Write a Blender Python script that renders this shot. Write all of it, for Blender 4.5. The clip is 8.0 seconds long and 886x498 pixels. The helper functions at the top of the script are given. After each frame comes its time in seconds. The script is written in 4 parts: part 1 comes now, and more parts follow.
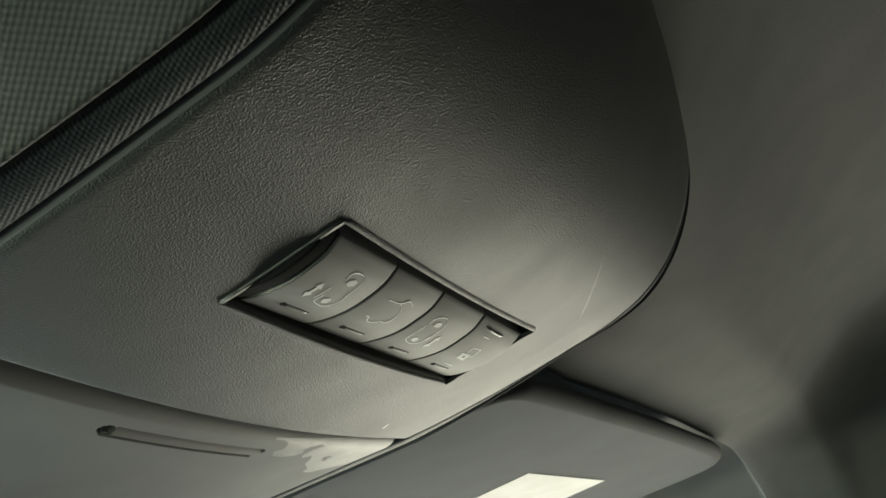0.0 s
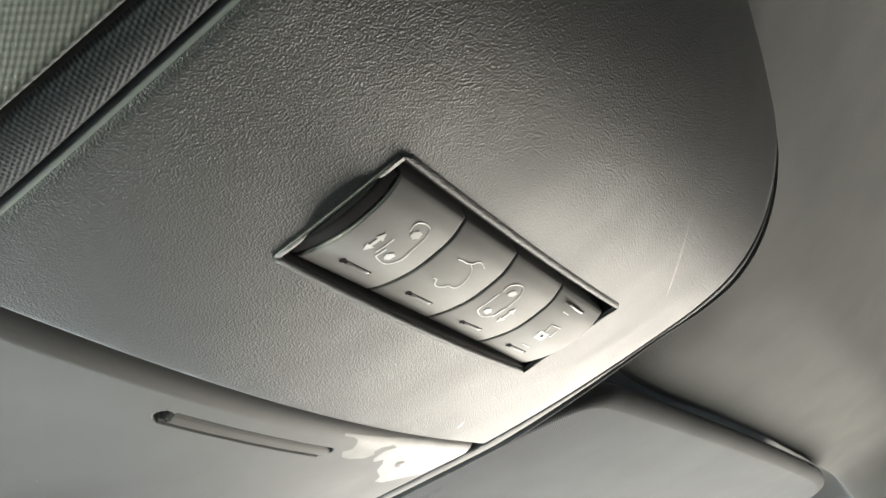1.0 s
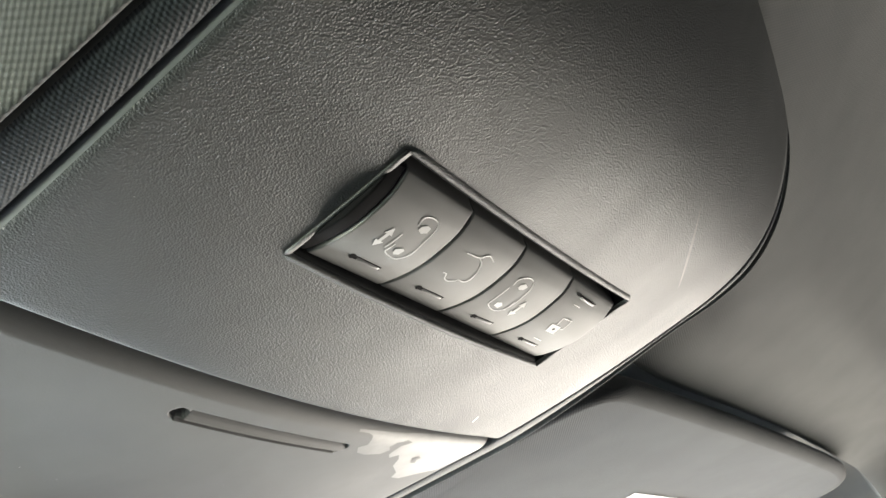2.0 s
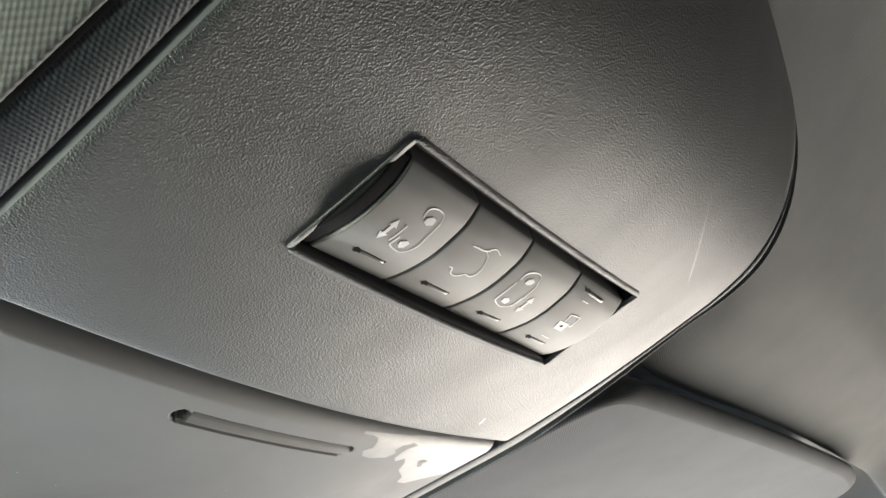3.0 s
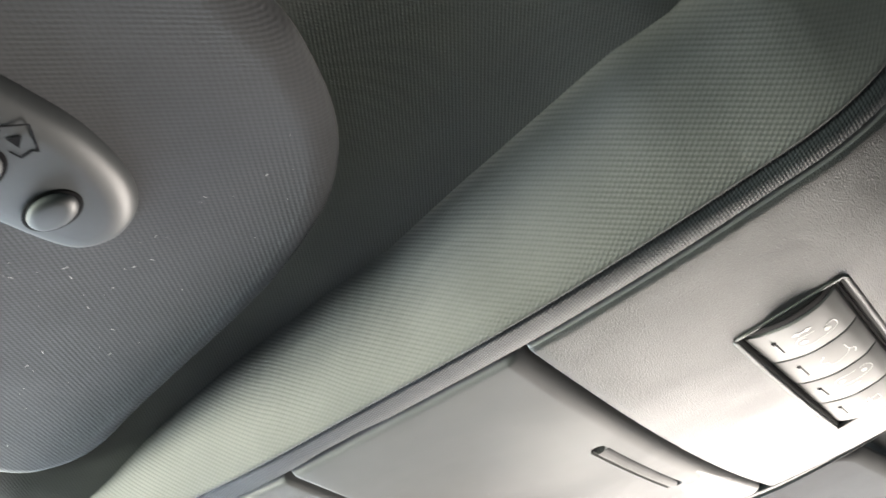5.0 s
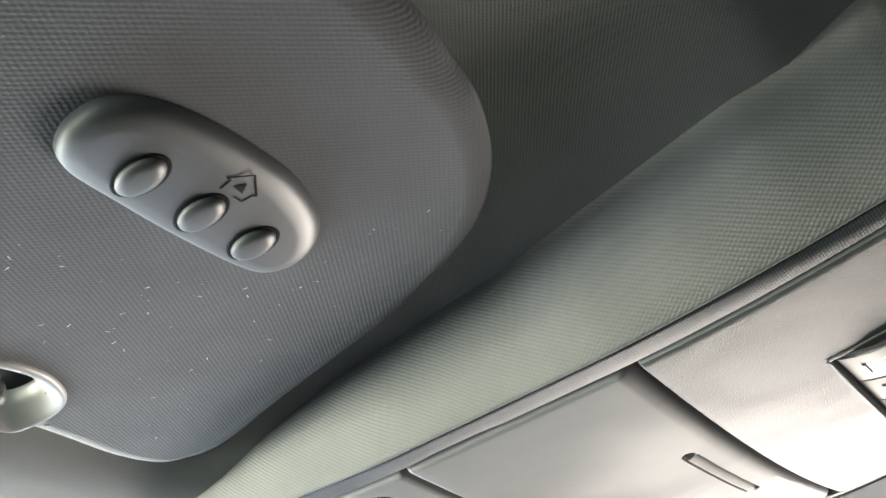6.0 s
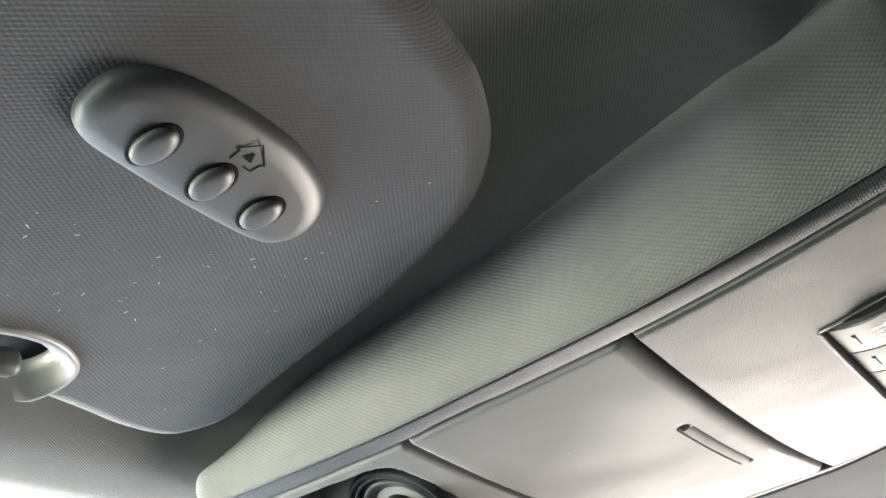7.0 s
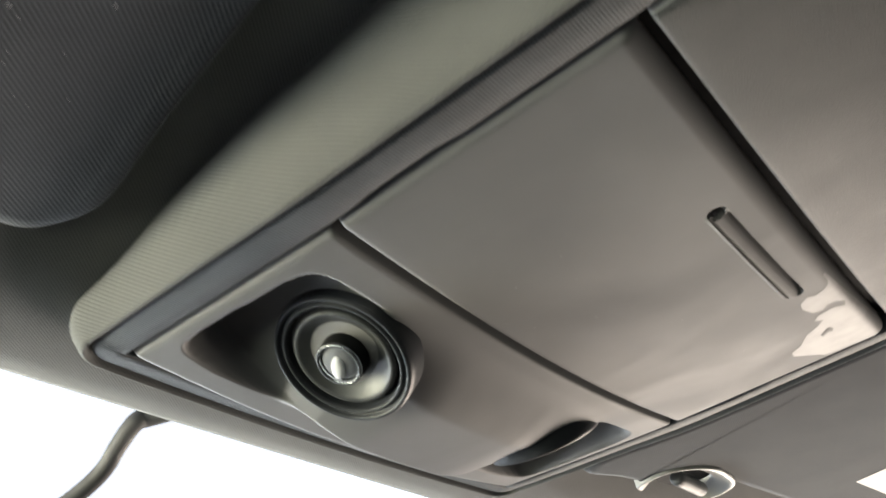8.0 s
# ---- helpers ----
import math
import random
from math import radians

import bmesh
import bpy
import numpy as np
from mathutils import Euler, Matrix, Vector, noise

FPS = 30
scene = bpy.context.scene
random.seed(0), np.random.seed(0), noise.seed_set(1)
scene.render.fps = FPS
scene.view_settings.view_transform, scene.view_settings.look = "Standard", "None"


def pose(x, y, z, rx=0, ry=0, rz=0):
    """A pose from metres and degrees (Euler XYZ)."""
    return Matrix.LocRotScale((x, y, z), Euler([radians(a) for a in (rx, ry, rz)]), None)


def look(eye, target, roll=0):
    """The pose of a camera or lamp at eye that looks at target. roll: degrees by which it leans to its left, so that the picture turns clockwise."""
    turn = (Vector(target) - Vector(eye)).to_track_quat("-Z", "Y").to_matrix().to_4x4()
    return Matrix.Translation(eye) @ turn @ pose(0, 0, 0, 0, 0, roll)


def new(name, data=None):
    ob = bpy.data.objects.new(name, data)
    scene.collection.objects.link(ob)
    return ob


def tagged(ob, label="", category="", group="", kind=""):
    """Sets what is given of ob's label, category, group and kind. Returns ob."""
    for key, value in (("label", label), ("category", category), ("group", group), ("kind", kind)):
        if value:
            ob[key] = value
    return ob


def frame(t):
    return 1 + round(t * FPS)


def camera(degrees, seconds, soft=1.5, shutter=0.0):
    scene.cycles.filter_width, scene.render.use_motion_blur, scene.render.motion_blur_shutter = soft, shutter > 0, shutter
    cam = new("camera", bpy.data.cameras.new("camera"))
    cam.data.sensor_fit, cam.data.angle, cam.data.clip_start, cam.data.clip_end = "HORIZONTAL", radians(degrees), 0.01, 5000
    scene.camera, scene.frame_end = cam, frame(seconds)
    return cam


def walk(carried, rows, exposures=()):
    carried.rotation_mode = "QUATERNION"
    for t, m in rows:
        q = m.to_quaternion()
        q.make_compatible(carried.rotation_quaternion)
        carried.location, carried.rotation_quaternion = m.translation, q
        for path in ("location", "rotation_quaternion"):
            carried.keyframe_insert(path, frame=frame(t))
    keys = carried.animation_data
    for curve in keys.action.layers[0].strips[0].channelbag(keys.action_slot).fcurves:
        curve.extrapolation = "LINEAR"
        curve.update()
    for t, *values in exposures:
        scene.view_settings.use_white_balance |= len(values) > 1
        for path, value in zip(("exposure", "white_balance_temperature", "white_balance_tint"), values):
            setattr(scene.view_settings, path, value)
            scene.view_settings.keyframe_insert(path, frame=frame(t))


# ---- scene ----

# ---------------------------------------------------------------- camera
cam = camera(55.0, 8.0, soft=1.5, shutter=0.25)
PATH = [
    (0, (-0.20188, -0.15851, 1.20596), (0.21533, 0.00105, 1.43063), -17.05),
    (0.5, (-0.19087, -0.15231, 1.19898), (0.20677, 0.01682, 1.45054), -17.5),
    (1, (-0.17964, -0.14097, 1.19361), (0.20684, 0.03692, 1.45628), -17.71),
    (1.5, (-0.18058, -0.14312, 1.19194), (0.20181, 0.04187, 1.45567), -17.63),
    (3, (-0.17491, -0.1377, 1.19068), (0.20352, 0.0455, 1.4613), -18.78),
    (3.5, (-0.17486, -0.1347, 1.18957), (0.20131, 0.04716, 1.4642), -18.79),
    (4, (-0.18123, -0.12891, 1.18734), (0.19334, 0.05192, 1.46483), -18.68),
    (4.2, (-0.20316, -0.11946, 1.18878), (0.16629, 0.06779, 1.46887), -17.73),
    (4.5, (-0.25891, -0.10655, 1.18651), (0.10491, 0.08282, 1.47248), -17.13),
    (4.7, (-0.28488, -0.09899, 1.18439), (0.07418, 0.09677, 1.47207), -15.13),
    (5, (-0.30438, -0.09594, 1.18356), (0.04611, 0.1071, 1.4767), -12.97),
    (6.3, (-0.3457, -0.08742, 1.18329), (-0.00241, 0.13549, 1.47047), -9.93),
    (6.5, (-0.346, -0.08746, 1.18361), (-0.00155, 0.13555, 1.4693), -10.02),
    (7, (-0.3452, -0.08951, 1.17487), (-0.00062, 0.13386, 1.46013), -10.2),
    (7.2, (-0.33802, -0.07474, 1.17313), (0.00614, 0.14878, 1.45877), -10.21),
    (7.5, (-0.31503, -0.05358, 1.16381), (0.02742, 0.16861, 1.45253), -10.57),
    (7.8, (-0.27672, -0.03747, 1.15471), (0.0639, 0.18114, 1.44829), -10.73),
    (8.0, (-0.24348, -0.02326, 1.1535), (0.0961, 0.19363, 1.44955), -10.78),
]
EXPOSURES = [(0, -1.48, 6800, -4), (0.5, -0.42, 6650, 2), (1, -0.11, 6600, 6), (1.5, -0.15, 6580, 7), (3, -0.22, 6540, 9), (3.5, 0.08, 6520, 10), (4, 0.10, 6500, 11), (5, 0.21, 6530, 11), (7, 0.09, 6560, 12), (7.5, -0.15, 6560, 14), (8, -0.90, 7030, 13)]
walk(cam, [(t, look(eye, to, roll)) for t, eye, to, roll in PATH], EXPOSURES)

# ---------------------------------------------------------------- light
world = bpy.data.worlds.new("sky")
scene.world = world
world.use_nodes = True
wn = world.node_tree.nodes
sky = wn.new("ShaderNodeTexSky")
sky.sky_type = "NISHITA"
sky.sun_disc = False
sky.sun_elevation = radians(48)
sky.sun_rotation = radians(140)
wn["Background"].inputs["Strength"].default_value = 0.13
world.node_tree.links.new(sky.outputs["Color"], wn["Background"].inputs["Color"])

sun = new("sun", bpy.data.lights.new("sun", "SUN"))
sun.data.energy, sun.data.angle, sun.data.color = 2.0, radians(0.5), (1.0, 0.97, 0.93)
sun.matrix_world = look((3.0, -3.0, 5.0), (0, 0, 0))


def window_light(name, eye, target, width, height, watts, colour):
    """Daylight that enters through one window of the cabin."""
    lamp = new(name, bpy.data.lights.new(name, "AREA"))
    lamp.data.shape, lamp.data.size, lamp.data.size_y = "RECTANGLE", width, height
    lamp.data.energy, lamp.data.color = watts, colour
    lamp.matrix_world = look(eye, target)
    return lamp


window_light("driver_window_daylight", (-0.77, 0.24, 1.13), (0, 0.06, 1.23), 0.70, 0.18, 2.9, (0.88, 1.0, 0.84))
# lamp added at the front left to brighten the lining's side wall
window_light("front_left_daylight", (-0.66, 0.86, 1.255), (-0.12, 0.08, 1.31), 0.70, 0.13, 24.0, (0.98, 1.0, 0.78))
window_light("passenger_window_daylight", (1.09, 0.20, 0.93), (0, 0.02, 1.25), 0.80, 0.46, 34.0, (1.0, 0.925, 0.84))
window_light("windshield_daylight", (0.0, 0.80, 1.29), (0.0, 0.55, 0.55), 1.45, 1.05, 9.6, (0.82, 0.89, 1.0))
window_light("windshield_low_daylight", (0.0, 1.20, 1.16), (0.0, 0.0, 1.28), 1.40, 0.18, 25.5, (0.73, 0.86, 1.0))

# ---------------------------------------------------------------- materials


def material(name, colour, rough=0.5, metal=0.0, spec=0.5):
    m = bpy.data.materials.new(name)
    m.use_nodes = True
    b = m.node_tree.nodes["Principled BSDF"]
    b.inputs["Base Color"].default_value = (*colour, 1)
    b.inputs["Roughness"].default_value = rough
    b.inputs["Metallic"].default_value = metal
    b.inputs["Specular IOR Level"].default_value = spec
    return m


def node(m, kind, **values):
    n = m.node_tree.nodes.new(kind)
    for k, v in values.items():
        n.inputs[k].default_value = v
    return n


def link(m, a, b):
    m.node_tree.links.new(a, b)


def mottle(m, colour, other, scale, detail=4.0, low=0.35, high=0.65):
    """Uneven colour at a coarse scale."""
    b = m.node_tree.nodes["Principled BSDF"]
    co = node(m, "ShaderNodeTexCoord")
    nz = node(m, "ShaderNodeTexNoise", Scale=scale, Detail=detail)
    rp = node(m, "ShaderNodeValToRGB")
    rp.color_ramp.elements[0].position, rp.color_ramp.elements[1].position = low, high
    rp.color_ramp.elements[0].color, rp.color_ramp.elements[1].color = (*colour, 1), (*other, 1)
    link(m, co.outputs["Object"], nz.inputs["Vector"])
    link(m, nz.outputs["Fac"], rp.inputs["Fac"])
    link(m, rp.outputs["Color"], b.inputs["Base Color"])
    return rp


def grain(m, scale, strength, distance=0.0002):
    """Moulded leather-like grain."""
    b = m.node_tree.nodes["Principled BSDF"]
    co = node(m, "ShaderNodeTexCoord")
    vo = node(m, "ShaderNodeTexVoronoi", Scale=scale)
    nz = node(m, "ShaderNodeTexNoise", Scale=scale * 0.85, Detail=1.0)
    ad = node(m, "ShaderNodeMath")
    bp = node(m, "ShaderNodeBump", Strength=strength, Distance=distance)
    link(m, co.outputs["Object"], vo.inputs["Vector"])
    link(m, co.outputs["Object"], nz.inputs["Vector"])
    link(m, vo.outputs["Distance"], ad.inputs[0])
    half = node(m, "ShaderNodeMath")
    half.operation = "MULTIPLY"
    half.inputs[1].default_value = 0.5
    link(m, nz.outputs["Fac"], half.inputs[0])
    link(m, half.outputs[0], ad.inputs[1])
    link(m, ad.outputs[0], bp.inputs["Height"])
    link(m, bp.outputs["Normal"], b.inputs["Normal"])


def weave(m, pitch_u, pitch_v, strength, distance=0.0004, shade=0.2, fuzz=0.9, drift=3.0):
    """Knitted cloth: staggered rows of loops, laid out by the mesh's own UVs in metres."""
    b = m.node_tree.nodes["Principled BSDF"]
    uv = node(m, "ShaderNodeUVMap")
    sp = node(m, "ShaderNodeSeparateXYZ")
    link(m, uv.outputs["UV"], sp.inputs[0])

    def math_node(op, a, c):
        n = node(m, "ShaderNodeMath")
        n.operation = op
        for i, x in enumerate((a, c)):
            if isinstance(x, (int, float)):
                n.inputs[i].default_value = x
            elif x is not None:
                link(m, x, n.inputs[i])
        return n.outputs[0]

    pull = node(m, "ShaderNodeTexNoise", Scale=70.0, Detail=2.0)
    link(m, uv.outputs["UV"], pull.inputs["Vector"])
    slack = math_node("MULTIPLY", pull.outputs["Fac"], drift)
    u = math_node("ADD", math_node("MULTIPLY", sp.outputs["X"], math.pi / pitch_u), slack)
    v = math_node("ADD", math_node("MULTIPLY", sp.outputs["Y"], math.pi / pitch_v), math_node("MULTIPLY", slack, 0.6))
    a, c = math_node("SINE", u, None), math_node("SINE", v, None)
    h = math_node("MULTIPLY", a, c)
    nz = node(m, "ShaderNodeTexNoise", Scale=900.0, Detail=2.0)
    co = node(m, "ShaderNodeTexCoord")
    link(m, co.outputs["Object"], nz.inputs["Vector"])
    h = math_node("ADD", h, math_node("MULTIPLY", nz.outputs["Fac"], fuzz))
    bp = node(m, "ShaderNodeBump", Strength=strength, Distance=distance)
    link(m, h, bp.inputs["Height"])
    link(m, bp.outputs["Normal"], b.inputs["Normal"])
    # shade between the loops is put into the colour, by the weave's height
    tone = node(m, "ShaderNodeMapRange")
    link(m, h, tone.inputs["Value"])
    for k, x in (("From Min", -0.5), ("From Max", 1.3), ("To Min", 1.0 - shade), ("To Max", 1.0 + shade)):
        tone.inputs[k].default_value = x
    gap_shade = node(m, "ShaderNodeVectorMath")
    gap_shade.operation = "SCALE"
    link(m, b.inputs["Base Color"].links[0].from_socket, gap_shade.inputs[0])
    link(m, tone.outputs["Result"], gap_shade.inputs["Scale"])
    link(m, gap_shade.outputs["Vector"], b.inputs["Base Color"])
    b.inputs["Sheen Weight"].default_value = 0.15
    b.inputs["Sheen Roughness"].default_value = 0.5


def smudge(m, scale, low, high):
    """Handled plastic: gloss that changes in soft smears."""
    b = m.node_tree.nodes["Principled BSDF"]
    co = node(m, "ShaderNodeTexCoord")
    mp = node(m, "ShaderNodeMapping", Scale=(1.0, 0.45, 1.0), Rotation=(0.0, 0.0, 0.6))
    nz = node(m, "ShaderNodeTexNoise", Scale=scale, Detail=6.0, Roughness=0.65, Distortion=0.6)
    mr = node(m, "ShaderNodeMapRange")
    for k, x in (("From Min", 0.35), ("From Max", 0.68), ("To Min", low), ("To Max", high)):
        mr.inputs[k].default_value = x
    link(m, co.outputs["Object"], mp.inputs["Vector"])
    link(m, mp.outputs["Vector"], nz.inputs["Vector"])
    link(m, nz.outputs["Fac"], mr.inputs["Value"])
    link(m, mr.outputs["Result"], b.inputs["Roughness"])


CONSOLE = material("grained_grey_plastic", (0.10, 0.10, 0.10), 0.60, spec=0.70)
mottle(CONSOLE, (0.069, 0.071, 0.072), (0.085, 0.086, 0.086), 22.0)
grain(CONSOLE, 2100.0, 0.88, 0.00016)
smudge(CONSOLE, 38.0, 0.53, 0.62)
# smooth rim, paler than the shell: caught window light is put into its colour
LIT_EDGING = material("smooth_lit_edge", (0.16, 0.16, 0.157), 0.40, spec=0.6)
mottle(LIT_EDGING, (0.29, 0.292, 0.285), (0.33, 0.33, 0.32), 40.0)
DOOR = material("smooth_grey_plastic", (0.17, 0.168, 0.168), 0.58, spec=0.5)
mottle(DOOR, (0.165, 0.165, 0.168), (0.195, 0.194, 0.194), 16.0)
grain(DOOR, 1500.0, 0.12, 0.0001)
smudge(DOOR, 30.0, 0.60, 0.72)
BUTTON = material("satin_button_plastic", (0.19, 0.185, 0.178), 0.58, spec=0.5)
mottle(BUTTON, (0.172, 0.170, 0.166), (0.196, 0.194, 0.189), 60.0)
BLACK = material("black_plastic", (0.012, 0.013, 0.014), 0.75, spec=0.12)
mottle(BLACK, (0.010, 0.011, 0.012), (0.02, 0.02, 0.021), 80.0)
INK = material("matt_black_window", (0.008, 0.008, 0.009), 0.9, spec=0.1)
PIPE = material("smoked_light_pipe", (0.15, 0.15, 0.147), 0.35)
PRINT = material("white_print", (0.66, 0.66, 0.65), 0.5)
LAMP = material("dark_lamp_plastic", (0.05, 0.052, 0.058), 0.36, spec=0.3)
mottle(LAMP, (0.034, 0.037, 0.043), (0.044, 0.048, 0.055), 60.0)
CLOTH = material("grey_knit_cloth", (0.20, 0.20, 0.185), 0.92, spec=0.2)
mottle(CLOTH, (0.138, 0.142, 0.139), (0.160, 0.163, 0.159), 30.0)
weave(CLOTH, 0.0011, 0.0008, 0.20, shade=0.06, fuzz=0.7, drift=0.8)
FLANGE = material("knit_grained_plastic", (0.09, 0.09, 0.09), 0.58, spec=0.28)
mottle(FLANGE, (0.070, 0.078, 0.084), (0.086, 0.095, 0.102), 40.0)
weave(FLANGE, 0.0013, 0.0009, 0.30, 0.0004, shade=0.22, fuzz=0.4, drift=0.5)
FLANGE.node_tree.nodes["Principled BSDF"].inputs["Sheen Weight"].default_value = 0.0
VISOR = material("charcoal_knit_cloth", (0.13, 0.13, 0.13), 0.92, spec=0.2)
mottle(VISOR, (0.050, 0.053, 0.057), (0.063, 0.066, 0.070), 25.0)
weave(VISOR, 0.0010, 0.00074, 0.16, 0.0003, shade=0.08, fuzz=1.6, drift=1.6)
PANEL = material("satin_grey_panel", (0.16, 0.165, 0.17), 0.44, spec=0.4)
mottle(PANEL, (0.058, 0.063, 0.066), (0.070, 0.075, 0.078), 50.0)
CLIP = material("glossy_grey_plastic", (0.34, 0.34, 0.33), 0.36)
mottle(CLIP, (0.32, 0.32, 0.31), (0.36, 0.36, 0.35), 60.0)
WORN = material("bare_pale_plastic", (0.62, 0.61, 0.58), 0.50, spec=0.4)
mottle(WORN, (0.235, 0.233, 0.229), (0.30, 0.297, 0.29), 70.0)
WEAR = material("scuffed_plastic", (0.27, 0.267, 0.26), 0.5)
mottle(WEAR, (0.12, 0.119, 0.116), (0.165, 0.163, 0.16), 220.0)
LENS = material("frosted_lens", (0.17, 0.18, 0.20), 0.10)
LENS_GLINT = material("white_lens_glint", (0.78, 0.80, 0.83), 0.2)
REFLECTOR = material("smoked_reflector", (0.25, 0.26, 0.26), 0.38, metal=0.25)
mottle(REFLECTOR, (0.058, 0.062, 0.066), (0.090, 0.094, 0.094), 90.0)
CHROME = material("bright_lens_metal", (0.5, 0.52, 0.55), 0.2, metal=0.9)
LINT = material("pale_lint", (0.55, 0.55, 0.53), 0.9)
PAPER = material("white_paper_label", (0.8, 0.79, 0.75), 0.6)
mottle(PAPER, (0.76, 0.75, 0.71), (0.83, 0.82, 0.79), 40.0)
TRIM = material("dark_cabin_trim", (0.045, 0.046, 0.05), 0.7)
mottle(TRIM, (0.026, 0.029, 0.034), (0.036, 0.039, 0.045), 6.0)
CABLE = material("grey_cable_cover", (0.16, 0.16, 0.165), 0.6)
mottle(CABLE, (0.075, 0.075, 0.079), (0.095, 0.095, 0.099), 90.0)
GROUND = material("pale_ground", (0.24, 0.25, 0.21), 0.9)
mottle(GROUND, (0.11, 0.115, 0.10), (0.16, 0.16, 0.145), 1.2)
GLASS = bpy.data.materials.new("clear_glass")
GLASS.use_nodes = True
gb = GLASS.node_tree.nodes["Principled BSDF"]
gb.inputs["Base Color"].default_value = (1.0, 1.0, 0.99, 1)
gb.inputs["Transmission Weight"].default_value = 1.0
gb.inputs["Roughness"].default_value = 0.0
gb.inputs["IOR"].default_value = 1.02

# ---------------------------------------------------------------- mesh helpers
Z0 = 1.300  # height of the console's face over the cabin floor's datum


def mesh_object(name, bm, mat, smooth=True):
    me = bpy.data.meshes.new(name)
    bmesh.ops.recalc_face_normals(bm, faces=bm.faces[:])
    bm.to_mesh(me)
    bm.free()
    me.materials.append(mat)
    if smooth:
        me.polygons.foreach_set("use_smooth", [True] * len(me.polygons))
    return new(name, me)


def part(name, bm, mat, parent, label="", smooth=True):
    ob = mesh_object(name, bm, mat, smooth)
    ob.parent = parent
    if label:
        ob["label"] = label
    return ob


def thing(name, label, category, at=(0, 0, 0), group="", kind=""):
    ob = new(name)
    ob.location = at
    bpy.context.view_layer.update()
    return tagged(ob, label, category, group, kind)


def grid(rows, bm=None, skip=None, closed=False, uvs=None):
    """A sheet of quads over rows of points; skip(i, j) leaves a cell out."""
    bm = bm or bmesh.new()
    vs = [[bm.verts.new(p) for p in row] for row in rows]
    lay = bm.loops.layers.uv.verify() if uvs else None
    n = len(rows[0])
    for i in range(len(rows) - 1):
        for j in range(n if closed else n - 1):
            if skip and skip(i, j):
                continue
            k = (j + 1) % n
            ids = ((i, j), (i, k), (i + 1, k), (i + 1, j))
            f = bm.faces.new([vs[a][b] for a, b in ids])
            if uvs:
                for lo, (a, b) in zip(f.loops, ids):
                    lo[lay].uv = uvs[a][b]
    return bm, vs


def spline(points, steps):
    """Catmull-Rom through the points."""
    p = [Vector(q) for q in points]
    p = [2 * p[0] - p[1], *p, 2 * p[-1] - p[-2]]
    out = []
    for i in range(1, len(p) - 2):
        a, b, c, d = p[i - 1 : i + 3]
        for k in range(steps):
            u = k / steps
            out.append(0.5 * (2 * b + (c - a) * u + (2 * a - 5 * b + 4 * c - d) * u * u + (3 * b - a - 3 * c + d) * u**3))
    out.append(p[-2])
    return out


def loop_spline(points, steps):
    """A closed Catmull-Rom loop."""
    p = [Vector(q) for q in points]
    n, out = len(p), []
    for i in range(n):
        a, b, c, d = p[i - 1], p[i], p[(i + 1) % n], p[(i + 2) % n]
        for k in range(steps):
            u = k / steps
            out.append(0.5 * (2 * b + (c - a) * u + (2 * a - 5 * b + 4 * c - d) * u * u + (3 * b - a - 3 * c + d) * u**3))
    return out


def inset(loop, d):
    """A closed 2D loop moved inwards by d."""
    n = len(loop)
    area = sum(loop[i - 1].x * loop[i].y - loop[i].x * loop[i - 1].y for i in range(n))
    s = 1 if area > 0 else -1
    steps = max(1, math.ceil(abs(d) / 0.001))
    for k in range(steps):
        out = []
        for i in range(n):
            t = (loop[(i + 1) % n] - loop[i - 1]).normalized()
            out.append(loop[i] + Vector((-t.y, t.x)) * s * d / steps)
        loop = [0.7 * out[i] + 0.15 * (out[i - 1] + out[(i + 1) % n]) for i in range(n)] if steps > 2 else out
    return loop


def ribbon(bm, path, width, lift):
    """A flat printed line along a 3D path, facing down."""
    half = width / 2
    prev = None
    for i, p in enumerate(path):
        t = (path[min(i + 1, len(path) - 1)] - path[max(i - 1, 0)])
        t.z = 0
        t.normalize()
        nrm = Vector((-t.y, t.x, 0)) * half
        dn = Vector((0, 0, -lift))
        pair = (bm.verts.new(p + nrm + dn), bm.verts.new(p - nrm + dn))
        if prev:
            bm.faces.new((prev[0], prev[1], pair[1], pair[0]))
        prev = pair


def tube(path, radius, sides=10, bm=None, taper=None):
    bm = bm or bmesh.new()
    rows = []
    for i, p in enumerate(path):
        t = (path[min(i + 1, len(path) - 1)] - path[max(i - 1, 0)]).normalized()
        a = t.orthogonal().normalized() if not rows else (last - t * last.dot(t)).normalized()
        last = a
        b = t.cross(a)
        r = radius if taper is None else radius * taper(i / (len(path) - 1))
        rows.append([p + (a * math.cos(k * 2 * math.pi / sides) + b * math.sin(k * 2 * math.pi / sides)) * r for k in range(sides)])
    bm, vs = grid(rows, bm, closed=True)
    bm.faces.new(vs[0][::-1])
    bm.faces.new(vs[-1])
    return bm


def box(bm, x0, y0, z0, x1, y1, z1):
    v = [bm.verts.new((x, y, z)) for x in (x0, x1) for y in (y0, y1) for z in (z0, z1)]
    for q in ((0, 1, 3, 2), (4, 6, 7, 5), (0, 4, 5, 1), (2, 3, 7, 6), (0, 2, 6, 4), (1, 5, 7, 3)):
        bm.faces.new([v[i] for i in q])
    return bm


def smooth_step(a, b, x):
    u = min(1.0, max(0.0, (x - a) / (b - a)))
    return u * u * (3 - 2 * u)


